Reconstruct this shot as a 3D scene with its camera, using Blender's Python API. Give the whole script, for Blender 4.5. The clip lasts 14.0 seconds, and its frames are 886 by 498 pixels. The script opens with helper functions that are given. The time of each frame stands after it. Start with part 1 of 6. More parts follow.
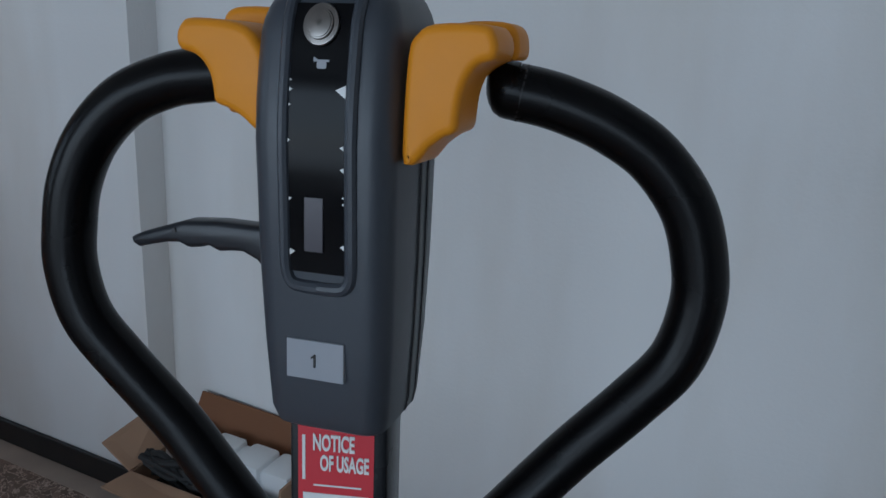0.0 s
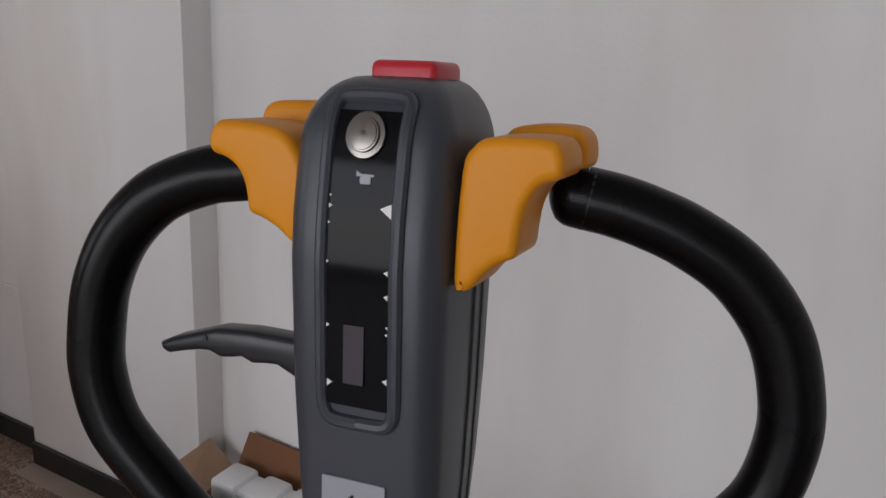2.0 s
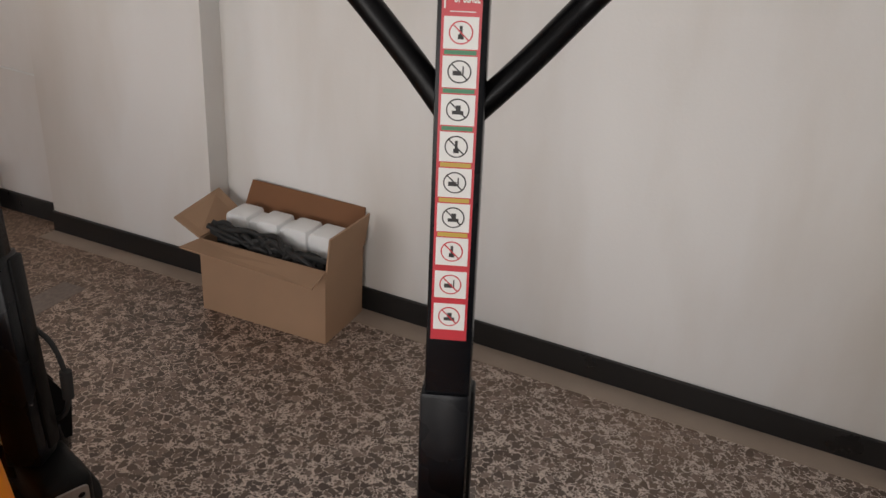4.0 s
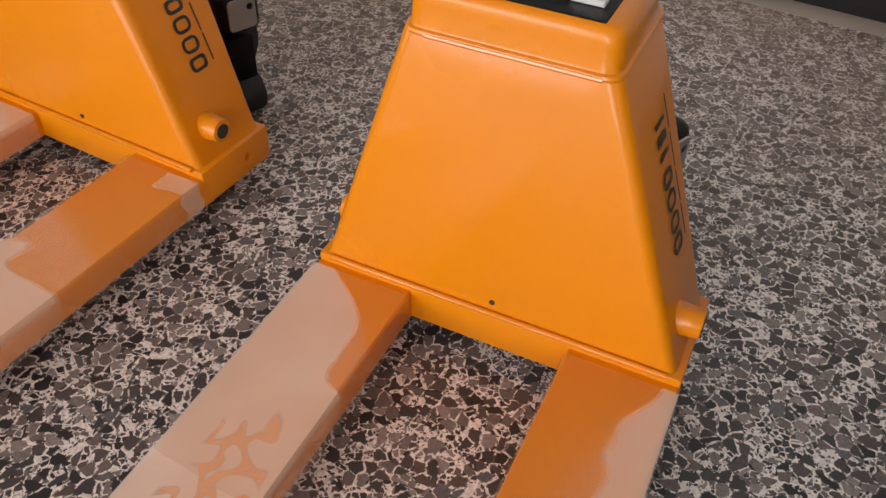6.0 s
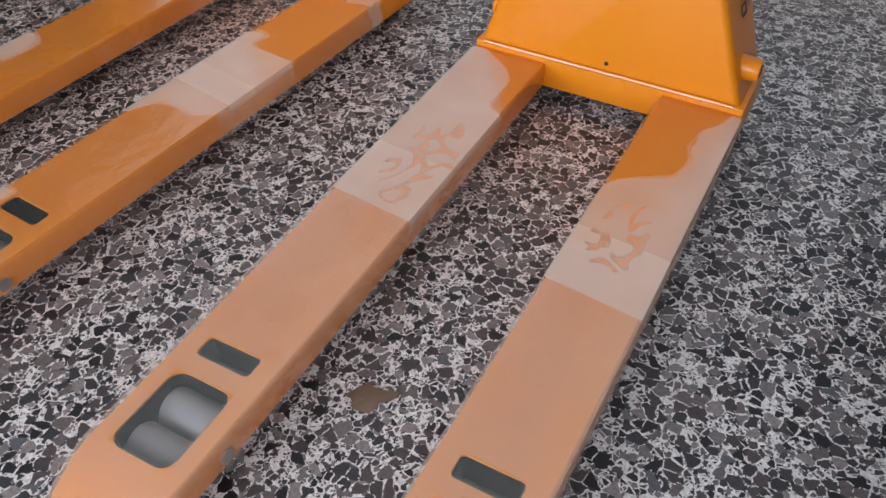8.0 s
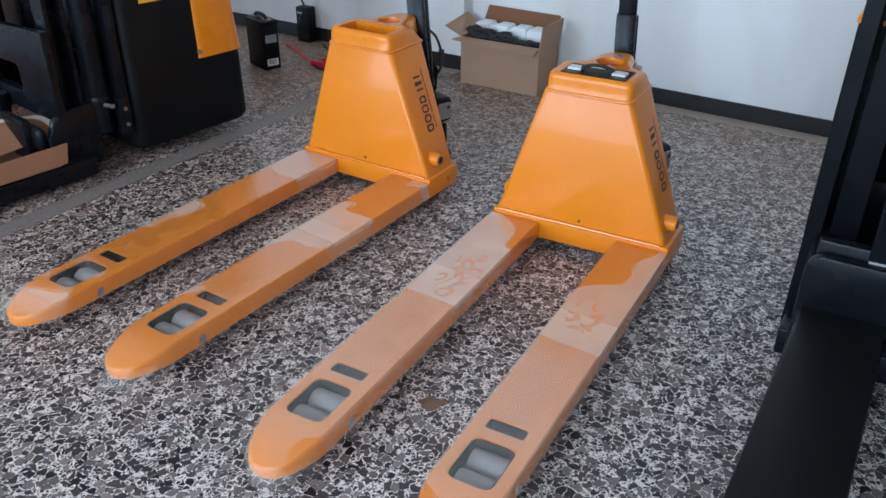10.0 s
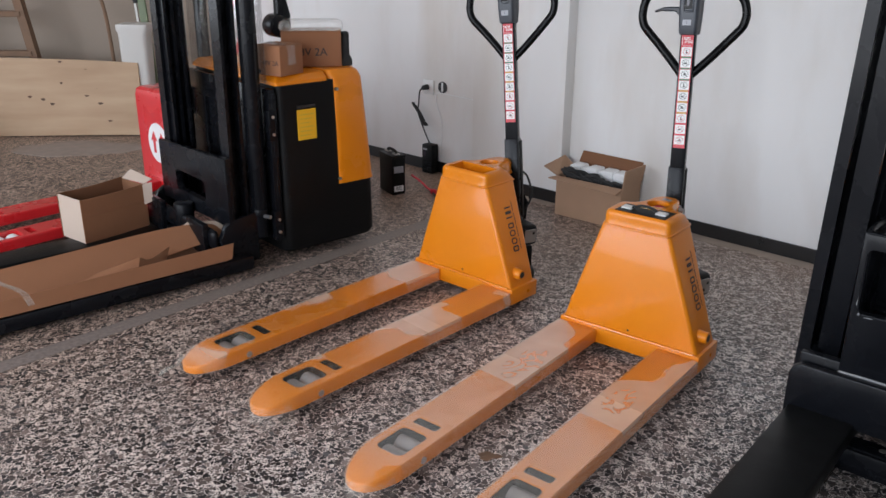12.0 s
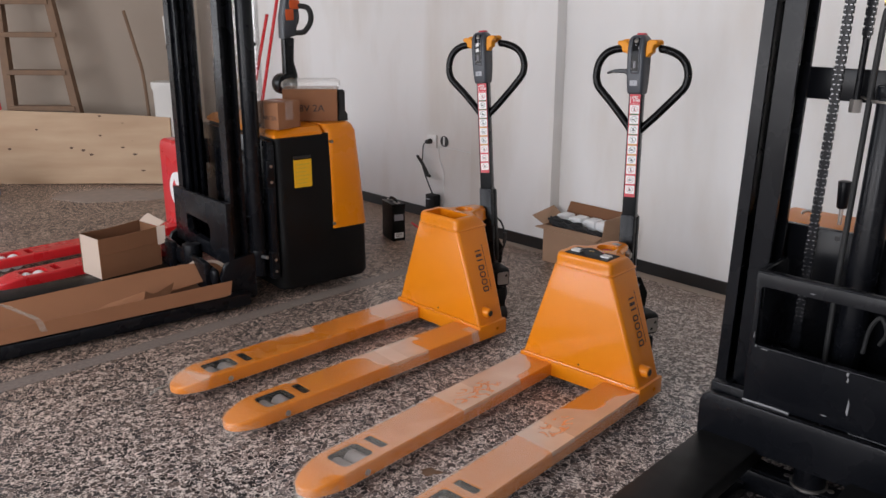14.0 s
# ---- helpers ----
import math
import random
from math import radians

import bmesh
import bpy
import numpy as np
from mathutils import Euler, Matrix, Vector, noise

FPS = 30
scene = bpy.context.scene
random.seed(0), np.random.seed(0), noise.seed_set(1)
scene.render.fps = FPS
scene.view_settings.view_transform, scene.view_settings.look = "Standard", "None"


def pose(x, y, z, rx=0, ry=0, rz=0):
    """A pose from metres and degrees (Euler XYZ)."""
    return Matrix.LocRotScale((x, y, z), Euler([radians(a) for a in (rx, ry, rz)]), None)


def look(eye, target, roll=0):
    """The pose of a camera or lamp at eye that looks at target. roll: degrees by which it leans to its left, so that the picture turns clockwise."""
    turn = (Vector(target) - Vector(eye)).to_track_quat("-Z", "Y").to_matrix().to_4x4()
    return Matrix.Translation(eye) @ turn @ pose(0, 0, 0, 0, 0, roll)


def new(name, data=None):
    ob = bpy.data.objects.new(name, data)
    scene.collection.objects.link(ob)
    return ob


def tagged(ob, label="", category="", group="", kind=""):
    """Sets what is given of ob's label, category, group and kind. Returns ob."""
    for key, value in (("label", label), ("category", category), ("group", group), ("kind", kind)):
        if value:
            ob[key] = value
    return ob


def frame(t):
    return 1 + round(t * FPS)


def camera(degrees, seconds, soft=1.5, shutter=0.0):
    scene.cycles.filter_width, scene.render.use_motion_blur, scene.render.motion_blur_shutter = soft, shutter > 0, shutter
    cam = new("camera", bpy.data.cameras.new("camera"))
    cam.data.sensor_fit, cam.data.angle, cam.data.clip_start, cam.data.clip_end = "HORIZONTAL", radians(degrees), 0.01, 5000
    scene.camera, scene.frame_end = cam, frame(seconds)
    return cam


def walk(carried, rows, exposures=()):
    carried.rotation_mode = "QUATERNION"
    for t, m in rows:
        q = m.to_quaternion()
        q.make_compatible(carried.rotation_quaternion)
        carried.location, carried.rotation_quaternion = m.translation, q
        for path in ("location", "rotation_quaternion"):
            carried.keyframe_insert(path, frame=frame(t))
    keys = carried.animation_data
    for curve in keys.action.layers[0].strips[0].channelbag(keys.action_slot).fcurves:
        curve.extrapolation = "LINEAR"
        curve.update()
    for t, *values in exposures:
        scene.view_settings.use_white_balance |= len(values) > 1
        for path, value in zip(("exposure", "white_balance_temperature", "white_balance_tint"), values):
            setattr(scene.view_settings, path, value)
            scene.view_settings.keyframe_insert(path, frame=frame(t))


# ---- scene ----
cam = camera(55.7, 14.0)
PATH = [
    (0, (0.136, 0.078, 1.334), (-0.612, 1.813, 0.679), 3.4),
    (0.5, (0.103, 0.126, 1.339), (-0.685, 1.83, 0.649), 3.3),
    (1, (0.076, 0.156, 1.355), (-0.738, 1.85, 0.672), 3.3),
    (1.5, (0.093, 0.146, 1.358), (-0.761, 1.842, 0.731), 3.2),
    (2, (0.109, 0.128, 1.363), (-0.76, 1.824, 0.754), 3.1),
    (2.2, (0.115, 0.114, 1.361), (-0.76, 1.811, 0.764), 3.0),
    (4.3, (0.273, -0.451, 1.148), (-0.337, 1.182, 0.168), 3.8),
    (4.5, (0.288, -0.464, 1.099), (-0.306, 1.118, 0.029), 3.6),
    (5, (0.302, -0.457, 1.014), (-0.297, 0.971, -0.252), 2.7),
    (5.5, (0.304, -0.52, 0.969), (-0.352, 0.841, -0.342), 1.8),
    (6, (0.294, -0.735, 0.937), (-0.35, 0.594, -0.412), 1.8),
    (6.5, (0.322, -0.849, 0.935), (-0.324, 0.425, -0.464), 1.4),
    (7, (0.384, -0.996, 0.943), (-0.299, 0.288, -0.43), 1.3),
    (7.5, (0.411, -1.146, 0.936), (-0.313, 0.09, -0.46), -0.1),
    (7.7, (0.42, -1.226, 0.944), (-0.305, 0.002, -0.458), -0.4),
    (9.8, (0.75, -1.974, 1.195), (-0.129, -0.483, 0.194), 0.0),
    (10, (0.78, -2.057, 1.231), (-0.114, -0.555, 0.258), 0.1),
    (10.5, (0.87, -2.191, 1.314), (-0.071, -0.662, 0.433), 0.5),
    (11, (1.02, -2.275, 1.364), (-0.046, -0.793, 0.547), 0.3),
    (11.5, (1.151, -2.366, 1.396), (-0.037, -0.942, 0.647), 0.1),
    (12, (1.226, -2.474, 1.429), (0.026, -1.037, 0.726), 0.4),
    (12.5, (1.342, -2.529, 1.456), (0.128, -1.072, 0.822), 0.6),
    (13, (1.514, -2.494, 1.471), (0.254, -1.055, 0.887), 0.4),
    (13.5, (1.623, -2.473, 1.461), (0.323, -1.067, 0.882), 0.3),
    (14, (1.65, -2.483, 1.467), (0.336, -1.092, 0.887), 0.2),
]
EXPOSURES = [(0, -1.16, 5250, 5), (0.6, -1.0, 5950, 13), (1.5, -0.89, 6450, 17), (2.2, -0.8, 6400, 16), (4.3, -0.35, 7100, 15), (5.0, 0.1, 7100, 16), (5.8, 0.04, 6900, 15), (6.5, 0.02, 6050, 10), (7.7, 0.05, 5600, 8), (9.8, 0.07, 5150, 3), (10.5, 0.02, 5350, 6), (11.5, -0.08, 5900, 11), (12.5, -0.22, 6200, 14), (14, -0.24, 6450, 16)]
walk(cam, [(t, look(eye, target, roll)) for t, eye, target, roll in PATH], EXPOSURES)

# ---- world, light ----
world = bpy.data.worlds.new("world")
scene.world = world
world.use_nodes = True
wn = world.node_tree.nodes
sky = wn.new("ShaderNodeTexSky")
sky.sky_type, sky.sun_disc = "NISHITA", False
sky.sun_elevation, sky.sun_rotation = radians(40), radians(200)
world.node_tree.links.new(sky.outputs[0], wn["Background"].inputs[0])
wn["Background"].inputs[1].default_value = 0.1


def area_lamp(name, place, target, sx, sy, watts, colour):
    d = bpy.data.lights.new(name, "AREA")
    d.shape, d.size, d.size_y, d.energy, d.color = "RECTANGLE", sx, sy, watts, colour
    ob = new(name, d)
    ob.matrix_world = look(place, target)
    return ob


# daylight that comes in through the shop front and the side window
area_lamp("daylight_door", (1.4, -5.42, 1.6), (0.9, 0, 1.3), 1.9, 2.5, 100, (0.93, 0.97, 1.0))
area_lamp("daylight_front", (-2.3, -5.42, 1.65), (-2.1, 0, 1.4), 4.4, 2.4, 196, (0.93, 0.97, 1.0))
area_lamp("daylight_side", (-7.1, -2.9, 1.7), (0, -1.8, 1.3), 2.6, 2.2, 75, (0.90, 0.96, 1.0))

# ---- helpers for things ----


def thing(name, m, label, category, group="", kind=""):
    ob = new(name)
    ob.empty_display_size = 0.05
    ob.matrix_world = m
    return tagged(ob, label, category, group, kind)


def smooth_mesh(me, angle=35):
    for p in me.polygons:
        p.use_smooth = True
    me.set_sharp_from_angle(angle=radians(angle))


def to_mesh(name, bm, material, angle=35):
    bmesh.ops.recalc_face_normals(bm, faces=bm.faces)
    me = bpy.data.meshes.new(name)
    bm.to_mesh(me)
    bm.free()
    smooth_mesh(me, angle)
    me.materials.append(material)
    return me


def part(name, bm, material, parent, label="", angle=35):
    me = bm if isinstance(bm, bpy.types.Mesh) else to_mesh(name, bm, material, angle)
    if not me.materials:
        me.materials.append(material)
    ob = new(name, me)
    ob.parent = parent
    return tagged(ob, label)


def solo(name, bm, material, m, label, category, group="", kind="", angle=35):
    ob = new(name, to_mesh(name, bm, material, angle))
    ob.matrix_world = m
    return tagged(ob, label, category, group, kind)


def box(x0, x1, y0, y1, z0, z1, r=0.0, seg=2, bm=None):
    bm2 = bmesh.new()
    bmesh.ops.create_cube(bm2, size=1)
    bmesh.ops.scale(bm2, vec=(x1 - x0, y1 - y0, z1 - z0), verts=bm2.verts)
    bmesh.ops.translate(bm2, vec=((x0 + x1) / 2, (y0 + y1) / 2, (z0 + z1) / 2), verts=bm2.verts)
    if r > 0:
        bmesh.ops.bevel(bm2, geom=bm2.edges[:], offset=r, segments=seg, affect="EDGES", profile=0.5)
    return merge(bm, bm2)


def merge(bm, bm2, m=None):
    if m is not None:
        bm2.transform(m)
    if bm is None:
        return bm2
    me = bpy.data.meshes.new("tmp")
    bm2.to_mesh(me)
    bm2.free()
    bm.from_mesh(me)
    bpy.data.meshes.remove(me)
    return bm


def cyl(p0, p1, r0, r1=None, seg=24, bevel=0.0, bm=None):
    p0, p1 = Vector(p0), Vector(p1)
    r1 = r0 if r1 is None else r1
    bm2 = bmesh.new()
    bmesh.ops.create_cone(bm2, cap_ends=True, segments=seg, radius1=r0, radius2=r1, depth=(p1 - p0).length)
    if bevel > 0:
        rim = [e for e in bm2.edges if abs(e.verts[0].co.z - e.verts[1].co.z) < 1e-6]
        bmesh.ops.bevel(bm2, geom=rim, offset=bevel, segments=2, affect="EDGES", profile=0.5)
    m = Matrix.Translation((p0 + p1) / 2) @ (p1 - p0).to_track_quat("Z", "Y").to_matrix().to_4x4()
    bm2.transform(m)
    return merge(bm, bm2)


def prism(outline, z0, z1, r=0.0, seg=2, m=None, bm=None):
    """An outline in x, y drawn out from z0 to z1, its edges rounded by r."""
    bm2 = bmesh.new()
    vs = [bm2.verts.new((x, y, z0)) for x, y in outline]
    f = bm2.faces.new(vs)
    out = bmesh.ops.extrude_face_region(bm2, geom=[f])
    bmesh.ops.translate(bm2, vec=(0, 0, z1 - z0), verts=[v for v in out["geom"] if isinstance(v, bmesh.types.BMVert)])
    if r > 0:
        rim = [e for e in bm2.edges if abs(e.verts[0].co.z - e.verts[1].co.z) < 1e-6]
        bmesh.ops.bevel(bm2, geom=rim, offset=r, segments=seg, affect="EDGES", profile=0.5)
    return merge(bm, bm2, m)


def loft(rings, bm=None, caps=True):
    bm2 = bmesh.new()
    rows = [[bm2.verts.new(p) for p in ring] for ring in rings]
    n = len(rows[0])
    for a, b in zip(rows, rows[1:]):
        for i in range(n):
            bm2.faces.new((a[i], a[(i + 1) % n], b[(i + 1) % n], b[i]))
    if caps:
        bm2.faces.new(rows[0][::-1])
        bm2.faces.new(rows[-1])
    return merge(bm, bm2)


def smooth_path(pts, n=8):
    """Points along a smooth curve through pts."""
    P = [Vector(p) for p in pts]
    P = [2 * P[0] - P[1]] + P + [2 * P[-1] - P[-2]]
    out = []
    for i in range(1, len(P) - 2):
        a, b, c, d = P[i - 1:i + 3]
        for k in range(n):
            t = k / n
            out.append(0.5 * ((2 * b) + (c - a) * t + (2 * a - 5 * b + 4 * c - d) * t * t + (3 * b - a - 3 * c + d) * t ** 3))
    out.append(P[-2])
    return out


def tube(pts, r, seg=12, n=6, ends=True, bm=None):
    """A round bar along a smooth curve; r is a number or one radius for each end."""
    path = smooth_path(pts, n) if n > 1 else [Vector(p) for p in pts]
    ra, rb = (r, r) if isinstance(r, (int, float)) else r
    rings, up = [], None
    for i, p in enumerate(path):
        d = (path[min(i + 1, len(path) - 1)] - path[max(i - 1, 0)]).normalized()
        if up is None:
            up = d.orthogonal().normalized()
        up = (up - d * up.dot(d)).normalized()
        side = d.cross(up)
        q = ra + (rb - ra) * i / (len(path) - 1)
        rings.append([p + q * (math.cos(2 * math.pi * k / seg) * up + math.sin(2 * math.pi * k / seg) * side) for k in range(seg)])
    return loft(rings, bm, ends)


def rounded(x0, x1, y0, y1, r, seg=4):
    """A rectangle with rounded corners, as x, y points."""
    out = []
    for cx, cy, a in ((x1 - r, y1 - r, 0), (x0 + r, y1 - r, 90), (x0 + r, y0 + r, 180), (x1 - r, y0 + r, 270)):
        for k in range(seg + 1):
            t = radians(a + 90 * k / seg)
            out.append((cx + r * math.cos(t), cy + r * math.sin(t)))
    return out


def cut(bm, cutters):
    """The mesh of bm with the cutters taken away from it."""
    bmesh.ops.recalc_face_normals(bm, faces=bm.faces)
    a = bpy.data.meshes.new("a")
    bm.to_mesh(a)
    bm.free()
    base, extra = new("a", a), []
    for c in cutters:
        bmesh.ops.recalc_face_normals(c, faces=c.faces)
        b = bpy.data.meshes.new("b")
        c.to_mesh(b)
        c.free()
        extra.append(new("b", b))
        mod = base.modifiers.new("cut", "BOOLEAN")
        mod.operation, mod.object, mod.solver = "DIFFERENCE", extra[-1], "EXACT"
    done = bpy.data.meshes.new_from_object(base.evaluated_get(bpy.context.evaluated_depsgraph_get()))
    for o in (base, *extra):
        bpy.data.objects.remove(o)
    out = bmesh.new()
    out.from_mesh(done)
    bpy.data.meshes.remove(done)
    return out


def letters(text, size, material, parent, m, name="lettering", label="", depth=0.0003, align="LEFT", bold=0.0):
    """Writing as a flat mesh, in the x, y plane of m."""
    c = bpy.data.curves.new("t", "FONT")
    c.body, c.size, c.extrude, c.align_x, c.resolution_u, c.offset = text, size, depth, align, 3, bold
    ob = new("t", c)
    me = bpy.data.meshes.new_from_object(ob.evaluated_get(bpy.context.evaluated_depsgraph_get()))
    bpy.data.objects.remove(ob)
    me.transform(m)
    me.materials.clear()
    me.materials.append(material)
    out = new(name, me)
    out.parent = parent
    return tagged(out, label)


# ---- materials ----


def mat(name, base, rough=0.5, metal=0.0, vary=0.12, scale=6.0, bump=0.0, bump_scale=200.0, coat=0.0, rough_vary=0.1, object_random=0.0, spec=0.5):
    """A surface with broad and fine variation of its colour, its gloss and a fine relief."""
    m = bpy.data.materials.new(name)
    m.use_nodes = True
    nt = m.node_tree
    n, l = nt.nodes, nt.links
    p = n["Principled BSDF"]
    co = n.new("ShaderNodeTexCoord")
    big, fine = n.new("ShaderNodeTexNoise"), n.new("ShaderNodeTexNoise")
    big.inputs["Scale"].default_value, big.inputs["Detail"].default_value = scale, 5
    fine.inputs["Scale"].default_value, fine.inputs["Detail"].default_value = bump_scale, 3
    l.new(co.outputs["Object"], big.inputs["Vector"])
    l.new(co.outputs["Object"], fine.inputs["Vector"])
    mix = n.new("ShaderNodeMix")
    mix.data_type = "RGBA"
    mix.inputs[6].default_value = (*[c * (1 - vary) for c in base], 1)
    mix.inputs[7].default_value = (*[min(1, c * (1 + vary)) for c in base], 1)
    l.new(big.outputs[0], mix.inputs[0])
    l.new(mix.outputs[2], p.inputs["Base Color"])
    mr = n.new("ShaderNodeMapRange")
    mr.inputs[1].default_value, mr.inputs[2].default_value = 0.3, 0.7
    mr.inputs[3].default_value, mr.inputs[4].default_value = max(0.02, rough - rough_vary), min(1, rough + rough_vary)
    l.new(fine.outputs[0] if bump_scale < 60 else big.outputs[0], mr.inputs[0])
    l.new(mr.outputs[0], p.inputs["Roughness"])
    p.inputs["Metallic"].default_value = metal
    p.inputs["Specular IOR Level"].default_value = spec
    p.inputs["Coat Weight"].default_value = coat
    p.inputs["Coat Roughness"].default_value = 0.08
    if bump > 0:
        b = n.new("ShaderNodeBump")
        b.inputs["Strength"].default_value, b.inputs["Distance"].default_value = bump, 0.002
        l.new(fine.outputs[0], b.inputs["Height"])
        l.new(b.outputs[0], p.inputs["Normal"])
    return m


M_ORANGE = mat("orange_paint", (0.73, 0.219, 0.003), 0.34, vary=0.07, scale=3, bump=0.05, bump_scale=60, coat=0.25, spec=0.28)
M_WELD = mat("glossy_orange_weld", (0.72, 0.222, 0.004), 0.16, vary=0.1, scale=40, bump=0.5, bump_scale=160, coat=0.6)
M_YELLOW = mat("yellow_plastic", (0.76, 0.285, 0.008), 0.42, spec=0.28, vary=0.05, bump=0.05, bump_scale=900)
M_BLACK = mat("black_paint", (0.0055, 0.0060, 0.0078), 0.27, vary=0.25, bump=0.08, bump_scale=400, spec=0.20, rough_vary=0.06)
M_BLACK_MATT = mat("black_matt_paint", (0.005, 0.005, 0.005), 0.45, vary=0.3, bump=0.2, bump_scale=300, spec=0.18)
M_GRIP = mat("black_tube_paint", (0.003, 0.003, 0.0035), 0.27, vary=0.2, bump=0.06, bump_scale=700, spec=0.18, rough_vary=0.05)
M_RUBBER = mat("black_rubber", (0.018, 0.018, 0.018), 0.7, vary=0.2, bump=0.2, bump_scale=300)
M_GREY = mat("dark_grey_plastic", (0.047, 0.053, 0.065), 0.38, vary=0.06, bump=0.07, bump_scale=1600)
M_GLOSS = mat("glossy_black_panel", (0.004, 0.004, 0.005), 0.12, vary=0.1, rough_vary=0.03, spec=0.13)
M_DISPLAY = mat("grey_display", (0.045, 0.038, 0.05), 0.25, vary=0.05)
M_STEEL = mat("brushed_steel", (0.50, 0.47, 0.44), 0.42, metal=1.0, vary=0.06, bump=0.2, bump_scale=300)
M_ZINC = mat("satin_zinc", (0.74, 0.73, 0.71), 0.42, metal=0.55, vary=0.05, bump=0.1, bump_scale=500)
M_RED = mat("red_plastic", (0.55, 0.02, 0.035), 0.35, vary=0.06)
M_LEVER = mat("dark_grey_plastic", (0.018, 0.020, 0.025), 0.42, vary=0.1)
M_KNOB = mat("dark_red_plastic", (0.36, 0.012, 0.016), 0.6, vary=0.08)
M_ACCENT = mat("red_orange_plastic", (0.70, 0.10, 0.012), 0.4, vary=0.05)
M_REDPAINT = mat("red_paint", (0.60, 0.018, 0.022), 0.3, vary=0.08, coat=0.3)
M_WHITE = mat("white_sticker", (0.8, 0.8, 0.78), 0.4, vary=0.03)
M_SILVERLABEL = mat("silver_label", (0.33, 0.34, 0.37), 0.35, vary=0.04)
M_STICKRED = mat("red_sticker", (0.58, 0.03, 0.045), 0.35, vary=0.04)
M_STICKYEL = mat("yellow_sticker", (0.80, 0.43, 0.01), 0.4, vary=0.05)
M_STICKGREEN = mat("green_print", (0.03, 0.22, 0.10), 0.4)
M_STICKOCHRE = mat("ochre_print", (0.55, 0.38, 0.06), 0.4)
M_INK = mat("black_ink", (0.02, 0.018, 0.018), 0.5)
M_WALL = mat("white_wall_paint", (0.80, 0.79, 0.775), 0.75, vary=0.035, scale=1.3, bump=0.25, bump_scale=120)


def blotched(m, tint, lo, hi):
    """Soft random darker blotches, drawn out upright, on a painted wall."""
    n, l = m.node_tree.nodes, m.node_tree.links
    p = n["Principled BSDF"]
    src = p.inputs["Base Color"].links[0].from_socket
    geo, mp, tex, mr, mx = n.new("ShaderNodeNewGeometry"), n.new("ShaderNodeMapping"), n.new("ShaderNodeTexNoise"), n.new("ShaderNodeMapRange"), n.new("ShaderNodeMix")
    mp.inputs["Scale"].default_value = (1.6, 1.6, 0.45)
    tex.inputs["Scale"].default_value, tex.inputs["Detail"].default_value = 1.5, 5
    l.new(geo.outputs["Position"], mp.inputs[0])
    l.new(mp.outputs[0], tex.inputs["Vector"])
    for i, v in enumerate((lo, hi, 0.0, 1.0)):
        mr.inputs[i + 1].default_value = v
    l.new(tex.outputs[0], mr.inputs[0])
    mx.data_type, mx.blend_type = "RGBA", "MULTIPLY"
    mx.inputs[7].default_value = (*tint, 1)
    l.new(mr.outputs[0], mx.inputs[0])
    l.new(src, mx.inputs[6])
    l.new(mx.outputs[2], p.inputs["Base Color"])


blotched(M_WALL, (0.86, 0.82, 0.77), 0.48, 0.72)
# cream paint, darkened to stand in for weak light in the far corner
M_WALL_CREAM_DIM = mat("cream_wall_paint_dimmed", (0.33, 0.268, 0.212), 0.8, vary=0.07, scale=1.0, bump=0.3, bump_scale=90)
M_CEIL = mat("ceiling_paint", (0.62, 0.61, 0.60), 0.85)
M_BASE = mat("black_baseboard", (0.013, 0.012, 0.012), 0.35, vary=0.2)
M_BUTTON = mat("turned_steel", (0.28, 0.26, 0.24), 0.30, metal=1.0, vary=0.02, rough_vary=0.02)
M_CARD = mat("brown_cardboard", (0.30, 0.137, 0.069), 0.8, spec=0.2, vary=0.10, scale=9, bump=0.3, bump_scale=140)
# darker than the brown cardboard, on inner faces, tray floor and a tongue
M_CARD_DARK = mat("dark_brown_cardboard", (0.215, 0.102, 0.053), 0.85, spec=0.2, vary=0.1, scale=9)
M_CARD_TAN = mat("tan_cardboard", (0.40, 0.255, 0.165), 0.8, spec=0.2, vary=0.10, scale=9, bump=0.3, bump_scale=140)
M_CARD_WHITE = mat("white_faced_cardboard", (0.56, 0.44, 0.35), 0.7, vary=0.06)
M_FOAM = mat("white_foam", (0.85, 0.86, 0.86), 0.7, vary=0.03, bump=0.4, bump_scale=250)
M_WOODOLD = mat("worn_ladder_wood", (0.19, 0.115, 0.070), 0.8, vary=0.3, scale=14, bump=0.4, bump_scale=80)
M_ROLLER = mat("grey_nylon_roller", (0.30, 0.265, 0.25), 0.45, vary=0.06)
M_CHROME = mat("bright_zinc", (0.55, 0.55, 0.55), 0.35, metal=1.0, vary=0.2)
M_CHAIN = mat("oiled_chain_steel", (0.15, 0.15, 0.155), 0.26, metal=1.0, vary=0.3)
M_SCUFF = mat("chipped_paint", (0.22, 0.22, 0.225), 0.5, vary=0.4, scale=90, bump=0.4, bump_scale=200)
M_BRASS = mat("brass_fitting", (0.55, 0.40, 0.16), 0.35, metal=1.0)
M_BLUE = mat("blue_plastic", (0.015, 0.12, 0.42), 0.45)


